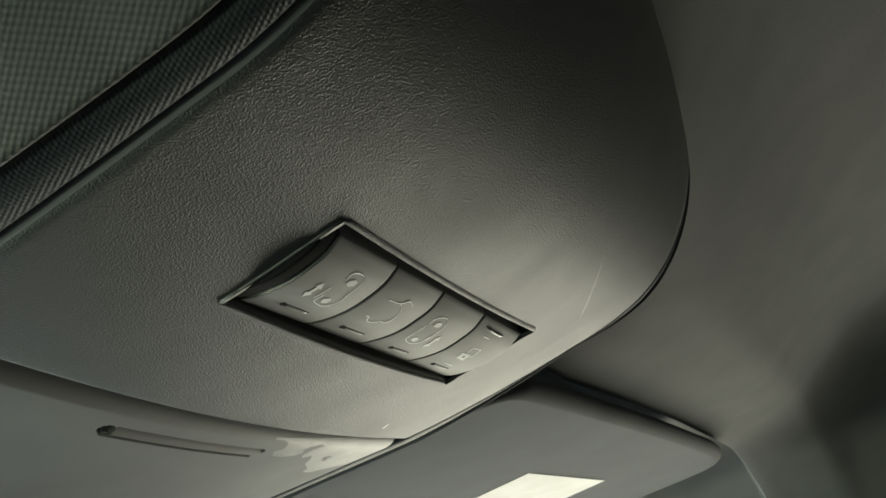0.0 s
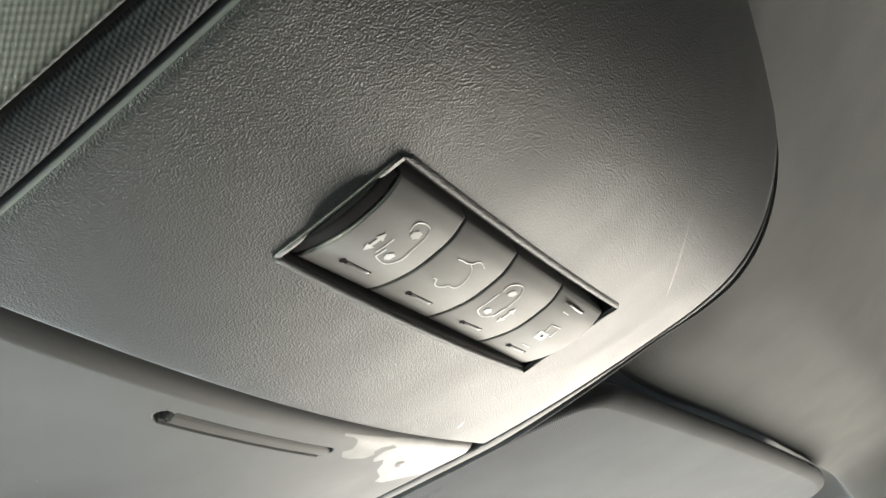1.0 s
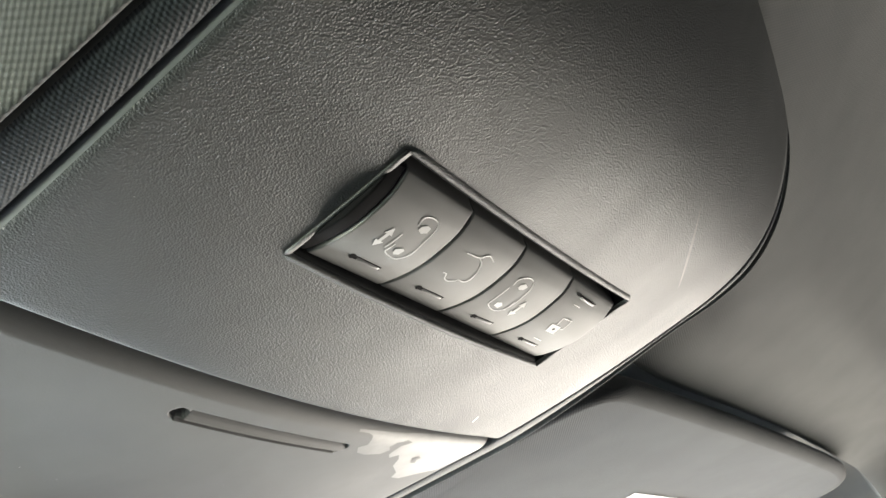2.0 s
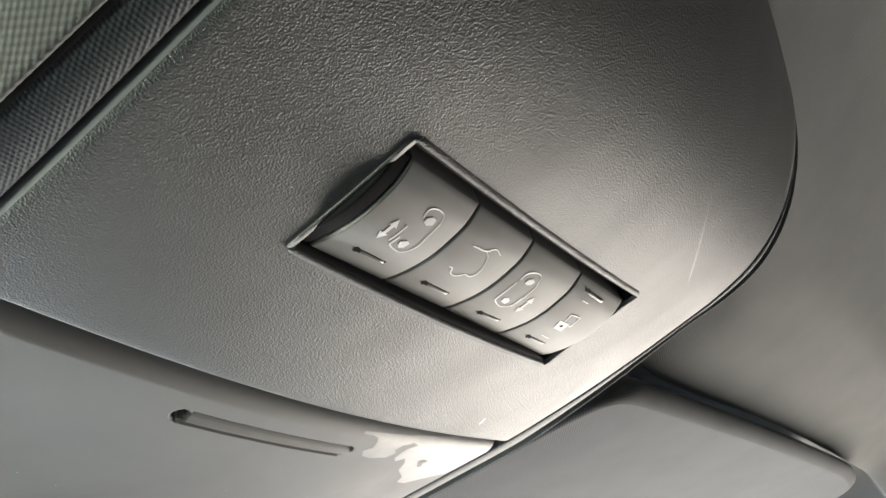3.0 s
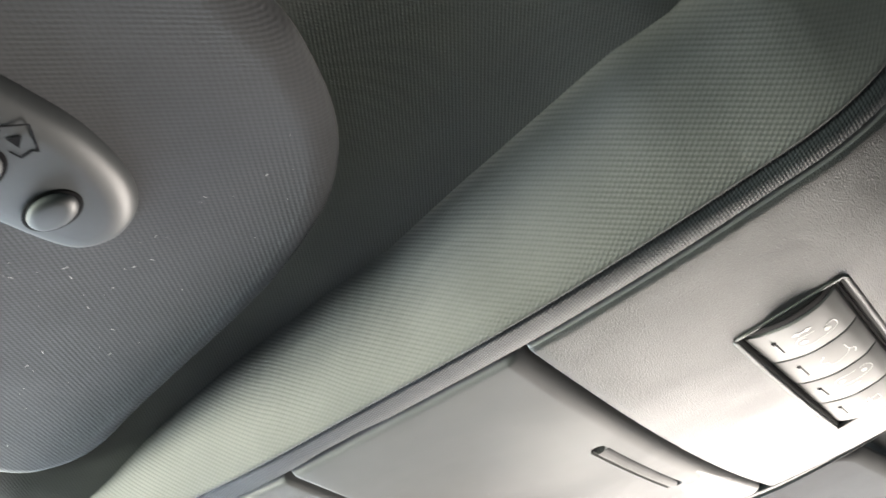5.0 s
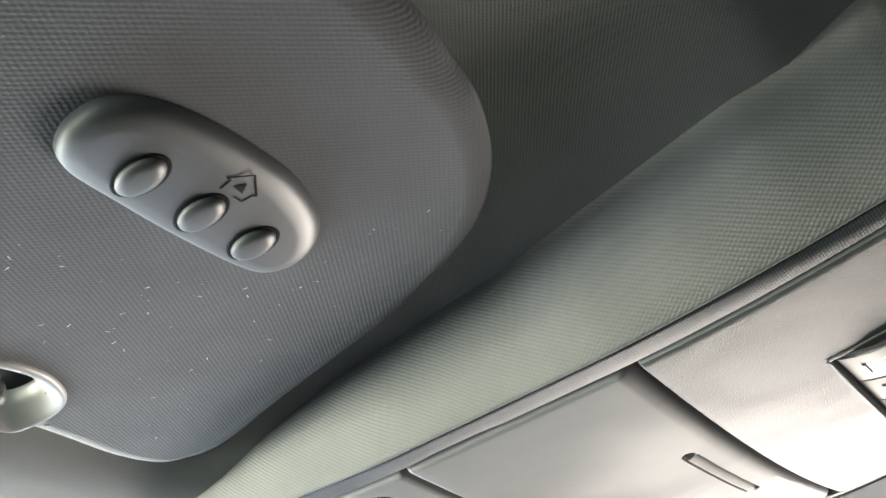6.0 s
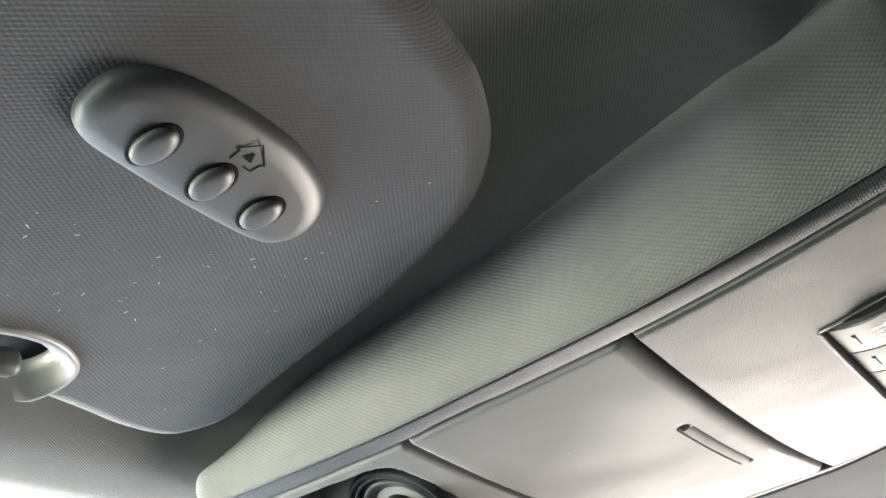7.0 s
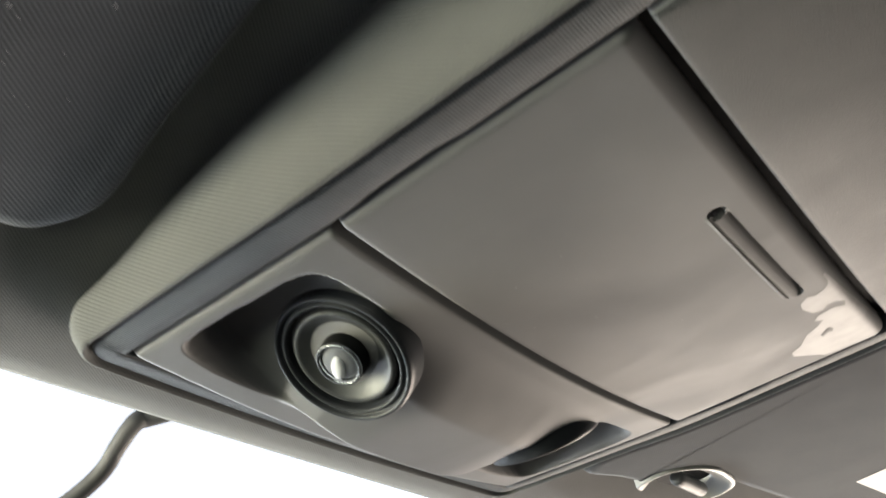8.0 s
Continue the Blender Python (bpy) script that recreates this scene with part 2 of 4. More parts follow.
# ---------------------------------------------------------------- the console's form
# half width, y and height of its edge, from the front end to the rear end
EDGE = spline([
    (0.1088, 0.1905, 0.0038), (0.1092, 0.145, 0.0016), (0.1093, 0.0975, 0.0), (0.1093, 0.045, 0.0), (0.1092, 0.0, 0.0003),
    (0.1088, -0.030, 0.0018), (0.1083, -0.055, 0.0040), (0.1076, -0.078, 0.0068), (0.1068, -0.098, 0.0098),
    (0.1062, -0.114, 0.0150), (0.1048, -0.128, 0.0240), (0.1000, -0.140, 0.0360), (0.0905, -0.149, 0.0490),
    (0.0770, -0.154, 0.0630), (0.0600, -0.156, 0.0770), (0.0420, -0.1555, 0.0910), (0.0200, -0.155, 0.104),
], 10)
EDGE_LENGTH = [0.0]
for q, r in zip(EDGE, EDGE[1:]):
    EDGE_LENGTH.append(EDGE_LENGTH[-1] + (r - q).length)


def edge_at(i):
    """The edge at a fractional index."""
    i = min(max(i, 0.0), len(EDGE) - 1.0001)
    k = int(i)
    return EDGE[k].lerp(EDGE[k + 1], i - k)


def index_of_y(y):
    """The fractional index at which the edge passes y, ahead of the turn at the rear."""
    for k in range(len(EDGE) - 1):
        if EDGE[k].y >= y >= EDGE[k + 1].y:
            return k + (EDGE[k].y - y) / max(1e-9, EDGE[k].y - EDGE[k + 1].y)
    return 0.0


def outward(i):
    """The way off the face in the plane of y and z."""
    a, b = edge_at(i - 3), edge_at(i + 3)
    t = Vector((0, b.y - a.y, b.z - a.z)).normalized()
    return Vector((0, t.z, -t.y)) * (1 if t.y > 0 else -1) if abs(t.y) < 1e-6 else Vector((0, t.z, -t.y)) * -1


def face_point(x_share, i, lift=0.0):
    """A point of the crowned face: x_share from -1 to 1 across, at a fractional edge index."""
    e = edge_at(i)
    crown = 0.0072 * max(0.0, 1 - x_share * x_share) ** 1.12
    n = outward(i)
    p = Vector((x_share * e.x, e.y, Z0 + e.z)) + n * (crown + lift)
    return p


def face_xy(x, y, lift=0.0):
    i = index_of_y(y)
    return face_point(x / edge_at(i).x, i, lift)


def edge_frame(i, side):
    """The edge point with its outward-sideways way and its way off the face."""
    a, b = edge_at(i - 2), edge_at(i + 2)
    e = edge_at(i)
    t = Vector((side * (b.x - a.x), b.y - a.y, b.z - a.z)).normalized()
    n = outward(i)
    o = t.cross(n)
    o.normalize()
    if o.x * side < 0:
        o = -o
    n = o.cross(t).normalized()
    if n.dot(outward(i)) < 0:
        n = -n
    return Vector((side * e.x, e.y, Z0 + e.z)), o, n


# sideways and off-face steps over the rolled rim, from the face outwards
RIM = [(-0.0060, 0.00056), (-0.0053, 0.0004), (-0.0046, 0.0001), (-0.0039, -0.0004), (-0.0033, -0.0011), (-0.0028, -0.0020),
       (-0.0025, -0.0032), (-0.0024, -0.0045), (-0.0024, -0.0060), (-0.0024, -0.0085)]


def skin_row(i, shares, lift=0.0):
    row = []
    for side in (-1, 1):
        p, o, n = edge_frame(i, side)
        rim = [p + o * a + n * (b + lift) for a, b in RIM]
        if side < 0:
            row += rim[::-1]
            row += [face_point(v, i, lift) for v in shares]
        else:
            row += rim
    return row


def shares(*extra, base=48, reach=0.940):
    v = sorted({round(-reach + 2 * reach * k / base, 5) for k in range(base + 1)} | {round(e, 5) for e in extra})
    return v


# ---------------------------------------------------------------- headliner


def table(x, rows):
    """Straight steps between rows of (x, value), x falling."""
    if x >= rows[0][0]:
        return rows[0][1]
    for (a, p), (b, q) in zip(rows, rows[1:]):
        if x >= b:
            return p + (q - p) * (a - x) / (a - b)
    return rows[-1][1]


ROOF = [(0.245, 0.0165), (0.225, 0.0172), (0.205, 0.0182), (0.19, 0.0200), (0.1775, 0.0230), (0.142, 0.0325), (0.10, 0.0390), (0.06, 0.0418), (0.0, 0.0445), (-0.08, 0.0445),
        (-0.12, 0.055), (-0.16, 0.080), (-0.20, 0.105), (-0.30, 0.130), (-1.2, 0.14), (-2.3, 0.10)]
WALL_OUT = [(0.19, 0.0155), (0.14, 0.0142), (0.06, 0.0172), (0.025, 0.0180), (-0.02, 0.027), (-0.065, 0.037), (-0.106, 0.039), (-0.120, 0.028), (-0.135, 0.012), (-0.20, 0.010)]
WALL_TOP = [(0.197, 0.0175), (0.1775, 0.0228), (0.142, 0.0325), (0.10, 0.039), (0.06, 0.0418), (0.0, 0.0445), (-0.06, 0.0445), (-0.10, 0.048), (-0.13, 0.060), (-0.20, 0.125)]


def roof_height(x, y):
    a = abs(x) - 0.16
    drop = 0.02 * 0.5 * (math.sqrt(a * a + 0.0016) + a) + 4.5 * max(0.0, abs(x) - 0.60) ** 2
    return Z0 + table(y, ROOF) - drop


# the line of the lip ahead of which the passenger's visor lies in a recess of the lining
LIP = [(0.70, -0.058), (0.60, -0.057), (0.515, -0.055), (0.40, -0.0505), (0.325, -0.0445), (0.265, -0.038), (0.21, -0.034), (0.16, -0.033)]
LIP_Y = -0.045


def roof_point(x, y):
    """A place of the lining; y counts from the lip where x lies over the passenger's visor."""
    z = roof_height(x, y)
    if x > 0.10:
        side = smooth_step(0.13, 0.19, x)
        rise = 0.020 * smooth_step(LIP_Y - 0.0004, LIP_Y + 0.004, y) * smooth_step(0.19, 0.13, y)
        dip = 0.007 * smooth_step(LIP_Y - 0.055, LIP_Y, y) ** 2 * (1 - smooth_step(LIP_Y - 0.0004, LIP_Y + 0.004, y))
        # shaped in for shade: turns the strip beside the console from the side light
        shade_trough = 0.016 * smooth_step(0.235, 0.125, x) * smooth_step(0.03, -0.02, y) * smooth_step(-0.14, -0.09, y)
        z += side * (rise - dip) + shade_trough
        y += side * (table(x, LIP) - LIP_Y) * smooth_step(0.10, 0.03, y) * smooth_step(-0.16, -0.09, y)
    return Vector((x, y, z))


CREASE_OUT = [(0.20, 0.0095), (0.15, 0.0112), (0.10, 0.0122), (0.0, 0.0118), (-0.04, 0.0098), (-0.08, 0.0075), (-0.20, 0.006)]
CREASE_UP = [(0.20, 0.0020), (0.10, -0.0004), (0.0, 0.0000), (-0.04, 0.0014), (-0.08, 0.0026), (-0.20, 0.003)]


def lining_row(p, o, n, y, wide=1.0, tilt=0.0, close=0.0):
    """From the gap beside the console over the flat cloth flange, round its edge and up the side wall."""
    top = max(table(y, WALL_TOP), p.z - Z0 + 0.012)
    reach = table(y, WALL_OUT)
    w, h = table(y, CREASE_OUT) * wide, table(y, CREASE_UP) + tilt
    g = 0.0012 * smooth_step(0.052, 0.058, y) * smooth_step(0.092, 0.078, y) - close
    steps = [(g - 0.0006, 0.009), (g - 0.0006, 0.0018), (g - 0.0002, 0.0009), (g + 0.0006, 0.0004), (w * 0.35, h * 0.4 + 0.0004), (w * 0.70, h * 0.7 + 0.0005),
             (w - 0.0019, h + 0.0006), (w - 0.0015, h + 0.0012), (w - 0.0011, h + 0.0026), (w - 0.0004, h + 0.0034), (w + 0.0001, h + 0.0022),
             (w + 0.0003, h + 0.0006), (w + 0.0007, h - 0.0004), (w + 0.0014, h - 0.0005), (w + 0.0024, h + 0.0004)]
    row = [p + o * a - n * b for a, b in steps]
    start = row[-1]
    flat = Vector((o.x, o.y, 0)).normalized()
    end = p + flat * max(reach, w + 0.0045)
    end.z = Z0 + top + 0.001
    for k in range(1, 8):
        u = k / 7
        q = start.lerp(end, u)
        row.append(q + flat * 0.0022 * math.sin(math.pi * u))
    row.append(end + flat * 0.006 + Vector((0, 0, 0.016)))
    return row


lining_rows = []
count = len(EDGE) - 1
for k in range(count - 2, -1, -1):
    p, o, n = edge_frame(k, -1)
    lining_rows.append(lining_row(p, o, n, p.y, close=0.0012))
front_left, o_left, n_left = edge_frame(0.0, -1)
down = Vector((0, 0, -1))
for k in range(1, 8):
    a = k / 8 * math.pi / 2
    o = Vector((-math.cos(a), math.sin(a), 0))
    row = lining_row(front_left, o, down, 0.188, 1.0 + 0.15 * k / 8)
    lining_rows.append(row)
for k in range(0, 41):
    x = -front_left.x * (2 * k / 40 - 1)
    p = Vector((x, front_left.y + 0.0035 * (1 - (x / front_left.x) ** 2), front_left.z))
    lining_rows.append(lining_row(p, Vector((0, 1, 0)), down, 0.19, 1.15))
half = lining_rows[count - 1 : len(lining_rows) - 41]
for row in half[::-1]:
    lining_rows.append([Vector((-q.x, q.y, q.z)) for q in row])
for k in range(0, count - 1):
    p, o, n = edge_frame(k, 1)
    lining_rows.append(lining_row(p, o, n, p.y, 1.0, 0.0022 * smooth_step(0.19, 0.12, p.y) * smooth_step(-0.12, -0.06, p.y), 0.0021))


def lengths(rows):
    """UVs in metres, along the rows and across them."""
    mid = len(rows[0]) // 2
    along, out = 0.0, []
    for i, row in enumerate(rows):
        if i:
            along += (row[mid] - rows[i - 1][mid]).length
        across, line = 0.0, []
        for j, q in enumerate(row):
            if j:
                across += (q - row[j - 1]).length
            line.append((along, across) if j > 7 else (q.x * 1.3 + q.y * 0.9, q.y * 1.3 - q.x * 0.9))
        out.append(line)
    return out


bm, _ = grid(lining_rows, uvs=lengths(lining_rows))
roof_y = [0.247, 0.246, 0.24, 0.23, 0.22, 0.21, 0.20, 0.185, 0.17] + [0.15 - 0.02 * k for k in range(9)]
roof_y += [-0.03, -0.038, -0.041, -0.042, -0.043, -0.0438, -0.0444, -0.0449, -0.0454, -0.046, -0.047, -0.049, -0.052, -0.056] + [-0.062 - 0.01 * k for k in range(12)]
roof_y += [-0.19 - 0.02 * k for k in range(10)] + [-0.4 - 0.15 * k for k in range(14)]
roof_x = [-0.78 + 0.015 * k for k in range(105)]
roof_rows = []
for k, y in enumerate(roof_y):
    rise = (0.010, 0.004, 0.001)[k] if k < 3 else 0.0
    bow = smooth_step(0.0, 0.10, y)
    roof_rows.append([roof_point(x, y) + Vector((0, -0.02 * bow * (abs(x) / 0.7) ** 2 - (0 if k else 0.004), rise)) for x in roof_x])
grid(roof_rows, bm, uvs=[[(q.x * 1.35, q.y * 1.35) for q in row] for row in roof_rows])
bm.faces.ensure_lookup_table()
across = len(lining_rows[0]) - 1
for i in range(len(lining_rows) - 1):
    for j in range(7):
        bm.faces[i * across + j].material_index = 1
headliner = mesh_object("ceiling", bm, CLOTH)
headliner.data.materials.append(FLANGE)
tagged(headliner, "grey knitted cloth headliner moulded round the console", "headliner", kind="structure")

# ---------------------------------------------------------------- cabin shell


def shell(name, boxes, label, mat=TRIM):
    b = bmesh.new()
    for q in boxes:
        box(b, *q)
    return tagged(mesh_object(name, b, mat, smooth=False), label, "wall", kind="structure")


tagged(shell("floor", [(-0.84, -2.4, 0.16, 0.84, 1.3, 0.20)], "dark carpeted cabin floor"), category="floor")
# unseen solid panels replace the rear windows, to keep light from behind out
for side, name in ((-1, "wall_left"), (1, "wall_right")):
    a, b = sorted((side * 0.78, side * 0.84))
    shell(name, [(a, -2.4, 0.20, b, 1.3, 0.78), (a, -2.4, 0.78, b, -0.60, 1.48), (a, -0.60, 1.28, b, 0.20, 1.48)], "dark door trim, with unseen solid panels added behind the front windows")
shell("wall_rear", [(-0.84, -2.46, 0.20, 0.84, -2.4, 1.48)], "unseen dark panel added to close the cabin's rear against light")
shell("wall_front", [(-0.84, 0.70, 0.20, 0.84, 1.36, 0.90), (-0.84, 1.30, 0.90, 0.84, 1.36, 0.96)], "dark dashboard below the windshield")
b = bmesh.new()
box(b, -0.86, -2.48, 1.485, 0.86, 0.25, 1.50)
tagged(mesh_object("roof", b, TRIM, smooth=False), "dark outer roof skin over the headliner", "roof", kind="structure")

# windshield: one pane that slopes down from the headliner's front edge
b = bmesh.new()
rows = [[Vector((x, 0.246 + 0.95 * u - 0.05 * (x / 0.75) ** 2, 1.345 - 0.04 * u - 0.31 * u * u)) for x in (-0.75, -0.4, -0.1, 0.1, 0.4, 0.75)] for u in (0, 0.25, 0.5, 0.75, 1)]
back = [[q + Vector((0, 0.002, 0.005)) for q in row] for row in rows]
grid(rows, b)
grid([r[::-1] for r in back], b)
windshield = mesh_object("window_1", b, GLASS)
windshield.visible_shadow = False
tagged(windshield, "clear sloping windshield glass", "windshield", kind="structure")

b = bmesh.new()
box(b, -300, -300, -0.4, 300, 300, -0.3)
tagged(mesh_object("ground", b, GROUND, smooth=False), "pale sunlit ground outside the car", "ground", kind="structure")

# ---------------------------------------------------------------- overhead console
console = thing("overhead_console", "grey grained plastic overhead console set into the headliner", "overhead console", (0, 0, Z0 + 0.05))


def local(bm, parent):
    """Shifts a mesh built in world places into its parent's space."""
    bmesh.ops.translate(bm, vec=-parent.matrix_world.translation, verts=bm.verts)
    return bm


OPEN_X, OPEN_Y0, OPEN_Y1 = 0.0571, -0.0458, -0.0812


def body_mesh():
    """The rear part, with the opening of the switch bank."""
    sh = OPEN_X / 0.1078
    cols = shares(-sh, sh)
    marks = [(-0.0055, -0.0095), (-0.0018, -0.0022), (-0.0011, -0.0015), (-0.0011, -0.0009), (-0.0014, -0.0003), (-0.0020, -0.0001), (-0.0030, 0.0)]
    marks += [(-0.0030 - 0.0049 * k, 0.0) for k in range(1, 9)] + [(OPEN_Y0, 0.0)]
    marks += [(OPEN_Y0 + (OPEN_Y1 - OPEN_Y0) * k / 8, 0.0) for k in range(1, 8)] + [(OPEN_Y1, 0.0)]
    marks += [(OPEN_Y1 - 0.0035 * k, 0.0) for k in range(1, 7)]
    idx = [(index_of_y(y), lift) for y, lift in marks]
    last = idx[-1][0]
    steps = 46
    idx += [(last + (len(EDGE) - 1.01 - last) * k / steps, 0.0) for k in range(1, steps + 1)]
    rows = [skin_row(i, cols, lift) for i, lift in idx]
    n = len(RIM)
    j0, j1 = n + cols.index(round(-sh, 5)), n + cols.index(round(sh, 5))
    i0 = [y for y, _ in marks].index(OPEN_Y0)
    i1 = [y for y, _ in marks].index(OPEN_Y1)
    bm, vs = grid(rows, skip=lambda i, j: i0 <= i < i1 and j0 <= j < j1)
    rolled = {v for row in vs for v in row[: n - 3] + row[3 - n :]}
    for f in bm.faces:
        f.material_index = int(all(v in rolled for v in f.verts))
    ring = [rows[i0][j] for j in range(j0, j1)] + [rows[i][j1] for i in range(i0, i1)]
    ring += [rows[i1][j] for j in range(j1, j0, -1)] + [rows[i][j0] for i in range(i1, i0, -1)]

    def drawn(d, up):
        out = []
        for q in ring:
            side = d * (1.3 if d < 0 and q.x < 0 else 1.0)
            x = q.x - math.copysign(side, q.x) if abs(abs(q.x) - OPEN_X) < 0.0006 else q.x
            y = q.y + d if abs(q.y - OPEN_Y1) < 0.0016 else q.y - d if abs(q.y - OPEN_Y0) < 0.0016 else q.y
            out.append(Vector((x, y, q.z + up)))
        return out

    grid([drawn(-0.0018, 0.0003), drawn(-0.0014, -0.0002), drawn(-0.0009, -0.0005), drawn(-0.0003, -0.0006), drawn(0.0, -0.0004), drawn(0.0002, 0.0001), drawn(0.0003, 0.0005), drawn(0.0003, 0.0014), drawn(0.0003, 0.0036), drawn(0.0003, 0.0100)], bm, closed=True)
    bmesh.ops.remove_doubles(bm, verts=bm.verts, dist=0.00001)
    return bm, [drawn(0.0002, 0.0004), drawn(0.0008, 0.0007), drawn(0.0014, 0.0016), drawn(0.0015, 0.0110)]


shell_mesh, frame_rows = body_mesh()
rear = part("rear_shell", local(shell_mesh, console), CONSOLE, console, "grained plastic rear shell")
rear.data.materials.append(LIT_EDGING)

b = bmesh.new()
rows = [[face_xy(x, y, -0.0095) for x in (-0.1085, -0.06, 0, 0.06, 0.1085)] for y in (0.107, 0.1, 0.05, 0.0, -0.02)]
grid(rows, b)
rows = [[face_xy(x, y, -0.0095) for x in (-0.1085, -0.06, 0, 0.06, 0.1085)] for y in (0.187, 0.181)]
grid(rows, b)
for x0, x1 in ((-0.1085, -0.1025), (0.1025, 0.1085)):
    grid([[face_xy(x, y, -0.0095) for x in (x0, x1)] for y in (0.181, 0.16, 0.13, 0.107)], b)
rows = [[face_xy(x, y, -0.0095) for x in (-0.058, -0.02, 0.02, 0.058)] for y in (-0.045, -0.06, -0.083)]
grid(rows, b)
steps = [k / 14 for k in range(15)]
side_rows = [[face_xy(0.0406 + 0.0331 * u + w * 0.52, -0.1137 + 0.0204 * u - w * 0.85, 0.00008) for w in [q * 0.0005 * math.sin(math.pi * (0.05 + 0.9 * u)) for q in (-1, 0, 1)]] for u in steps]
scratch = grid(side_rows)[0]
part("inner_tray", local(b, console), BLACK, console, "black inner frame behind the joints")

part("scratch", local(scratch, console), WEAR, console, "faint pale scuff on the grained shell")
nick = bmesh.new()
ribbon(nick, [face_xy(0.0705, -0.0104), face_xy(0.0698, -0.0121), face_xy(0.0687, -0.0141)], 0.0004, 0.00008)
part("nick", local(nick, console), PRINT, console, "short pale nick beside the door's joint")

dust = bmesh.new()
dice = random.Random(11)
for k in range(46):
    x, y = dice.uniform(-0.103, 0.06), dice.uniform(-0.10, 0.09)
    if -0.062 < x and -0.09 < y < -0.04 or -0.004 < y < 0.024:
        continue
    r = dice.choice((0.00010, 0.00013, 0.00018))
    turn = dice.uniform(0, 1)
    dust.faces.new([dust.verts.new(face_xy(x + r * math.cos(turn + a * 1.257) * dice.uniform(0.6, 1.3), y + r * math.sin(turn + a * 1.257), 0.0002)) for a in range(5)])
tagged(part("dust", local(dust, console), LINT, console, "scattered pale dust specks", smooth=False), kind="stuff")

# switch bank
SWITCH = spline([(0, -0.0478, -0.0006), (0, -0.0507, -0.0015), (0, -0.0565, -0.0025), (0, -0.062, -0.0027), (0, -0.0675, -0.002), (0, -0.073, -0.0007), (0, -0.0777, 0.0018)], 4)


def switch_face(x, y, lift=0.0):
    for a, c in zip(SWITCH, SWITCH[1:]):
        if a.y >= y >= c.y:
            z = a.z + (c.z - a.z) * (a.y - y) / (a.y - c.y)
            break
    else:
        z = SWITCH[0].z if y > SWITCH[0].y else SWITCH[-1].z
    return Vector((x, y, Z0 + z - lift))


def button_mesh(x0, x1):
    g = 0.00034
    x0, x1 = x0 + g, x1 - g
    xs = [x0, x0 + 0.0001, x0 + 0.0003, x0 + 0.0006, (x0 + x1) / 2, x1 - 0.0006, x1 - 0.0003, x1 - 0.0001, x1]
    sink = [0.0005, 0.0002, 0.00005, 0, 0, 0, 0.00005, 0.0002, 0.0005]
    rows = [[Vector((x, SWITCH[0].y + 0.0006, Z0 + 0.008)) for x in xs], [Vector((x, SWITCH[0].y + 0.0006, Z0 + SWITCH[0].z + 0.0009)) for x in xs], [Vector((x, SWITCH[0].y + 0.0003, Z0 + SWITCH[0].z + 0.0003)) for x in xs]]
    rows += [[Vector((x, q.y, Z0 + q.z + s)) for x, s in zip(xs, sink)] for q in SWITCH]
    rows += [[Vector((x, SWITCH[-1].y - 0.0004, Z0 + SWITCH[-1].z + 0.0006)) for x in xs], [Vector((x, SWITCH[-1].y - 0.0004, Z0 + 0.009)) for x in xs]]
    bm, vs = grid(rows)
    for j, x in ((0, x0), (-1, x1)):
        deep = [bm.verts.new((x, r[j].co.y, Z0 + 0.0095)) for r in vs[2:-1]]
        for k in range(len(deep) - 1):
            bm.faces.new((vs[k + 2][j], vs[k + 3][j], deep[k + 1], deep[k]))
    return bm


def dash_mesh(x0, y0, x1, y1):
    """A sunken indicator window: a dark bar with a round end."""
    bm = bmesh.new()
    ribbon(bm, [switch_face(x0 + (x1 - x0) * k / 6, y0 + (y1 - y0) * k / 6) for k in range(7)], 0.0013, 0.00010)
    c = switch_face(x0, y0, 0.00014)
    bm.faces.new([bm.verts.new(c + Vector((math.cos(a) * 0.0009, math.sin(a) * 0.0009, 0))) for a in [k * math.pi / 6 for k in range(12)]])
    return bm


def pipe_mesh(x0, y0, x1, y1):
    """The smoked light pipe in an indicator window: a low rounded bar."""
    rows = []
    for k in range(9):
        u = 0.16 + 0.82 * k / 8
        p = switch_face(x0 + (x1 - x0) * u, y0 + (y1 - y0) * u + 0.00022)
        low = 0.0 if k in (0, 8) else 1.0
        rows.append([p + Vector((0, w, -0.00013 - low * h)) for w, h in ((-0.00048, 0.0), (-0.0003, 0.0002), (0.0, 0.00028), (0.0003, 0.0002), (0.00048, 0.0))])
    return grid(rows)[0]


def icon_mesh(lines, dots, width=0.00038):
    bm = bmesh.new()
    for line in lines:
        pts = spline([(x / 1000, y / 1000, 0) for x, y in line], 5) if len(line) > 2 else [Vector((line[0][0] / 1000, line[0][1] / 1000, 0)).lerp(Vector((line[1][0] / 1000, line[1][1] / 1000, 0)), k / 6) for k in range(7)]
        ribbon(bm, [switch_face(p.x, p.y) for p in pts], width, 0.00015)
    for dot in dots:
        bm.faces.new([bm.verts.new(switch_face(x / 1000, y / 1000, 0.00015)) for x, y in dot])
    return bm


def arrow(ax, ay, bx, by, both=True):
    """A stubby printed arrow as two heads and a shaft."""
    a, c = Vector((ax, ay)), Vector((bx, by))
    t = (c - a).normalized()
    n = Vector((-t.y, t.x))
    out = []
    for tip, d in ((c, t),) + (((a, -t),) if both else ()):
        base = tip - d * 2.2
        out.append([tuple(tip), tuple(base + n * 1.35), tuple(base - n * 1.35)])
    s, e = a + t * (2.2 if both else 0), c - t * 2.2
    out.append([tuple(s + n * 0.5), tuple(e + n * 0.5), tuple(e - n * 0.5), tuple(s - n * 0.5)])
    return out


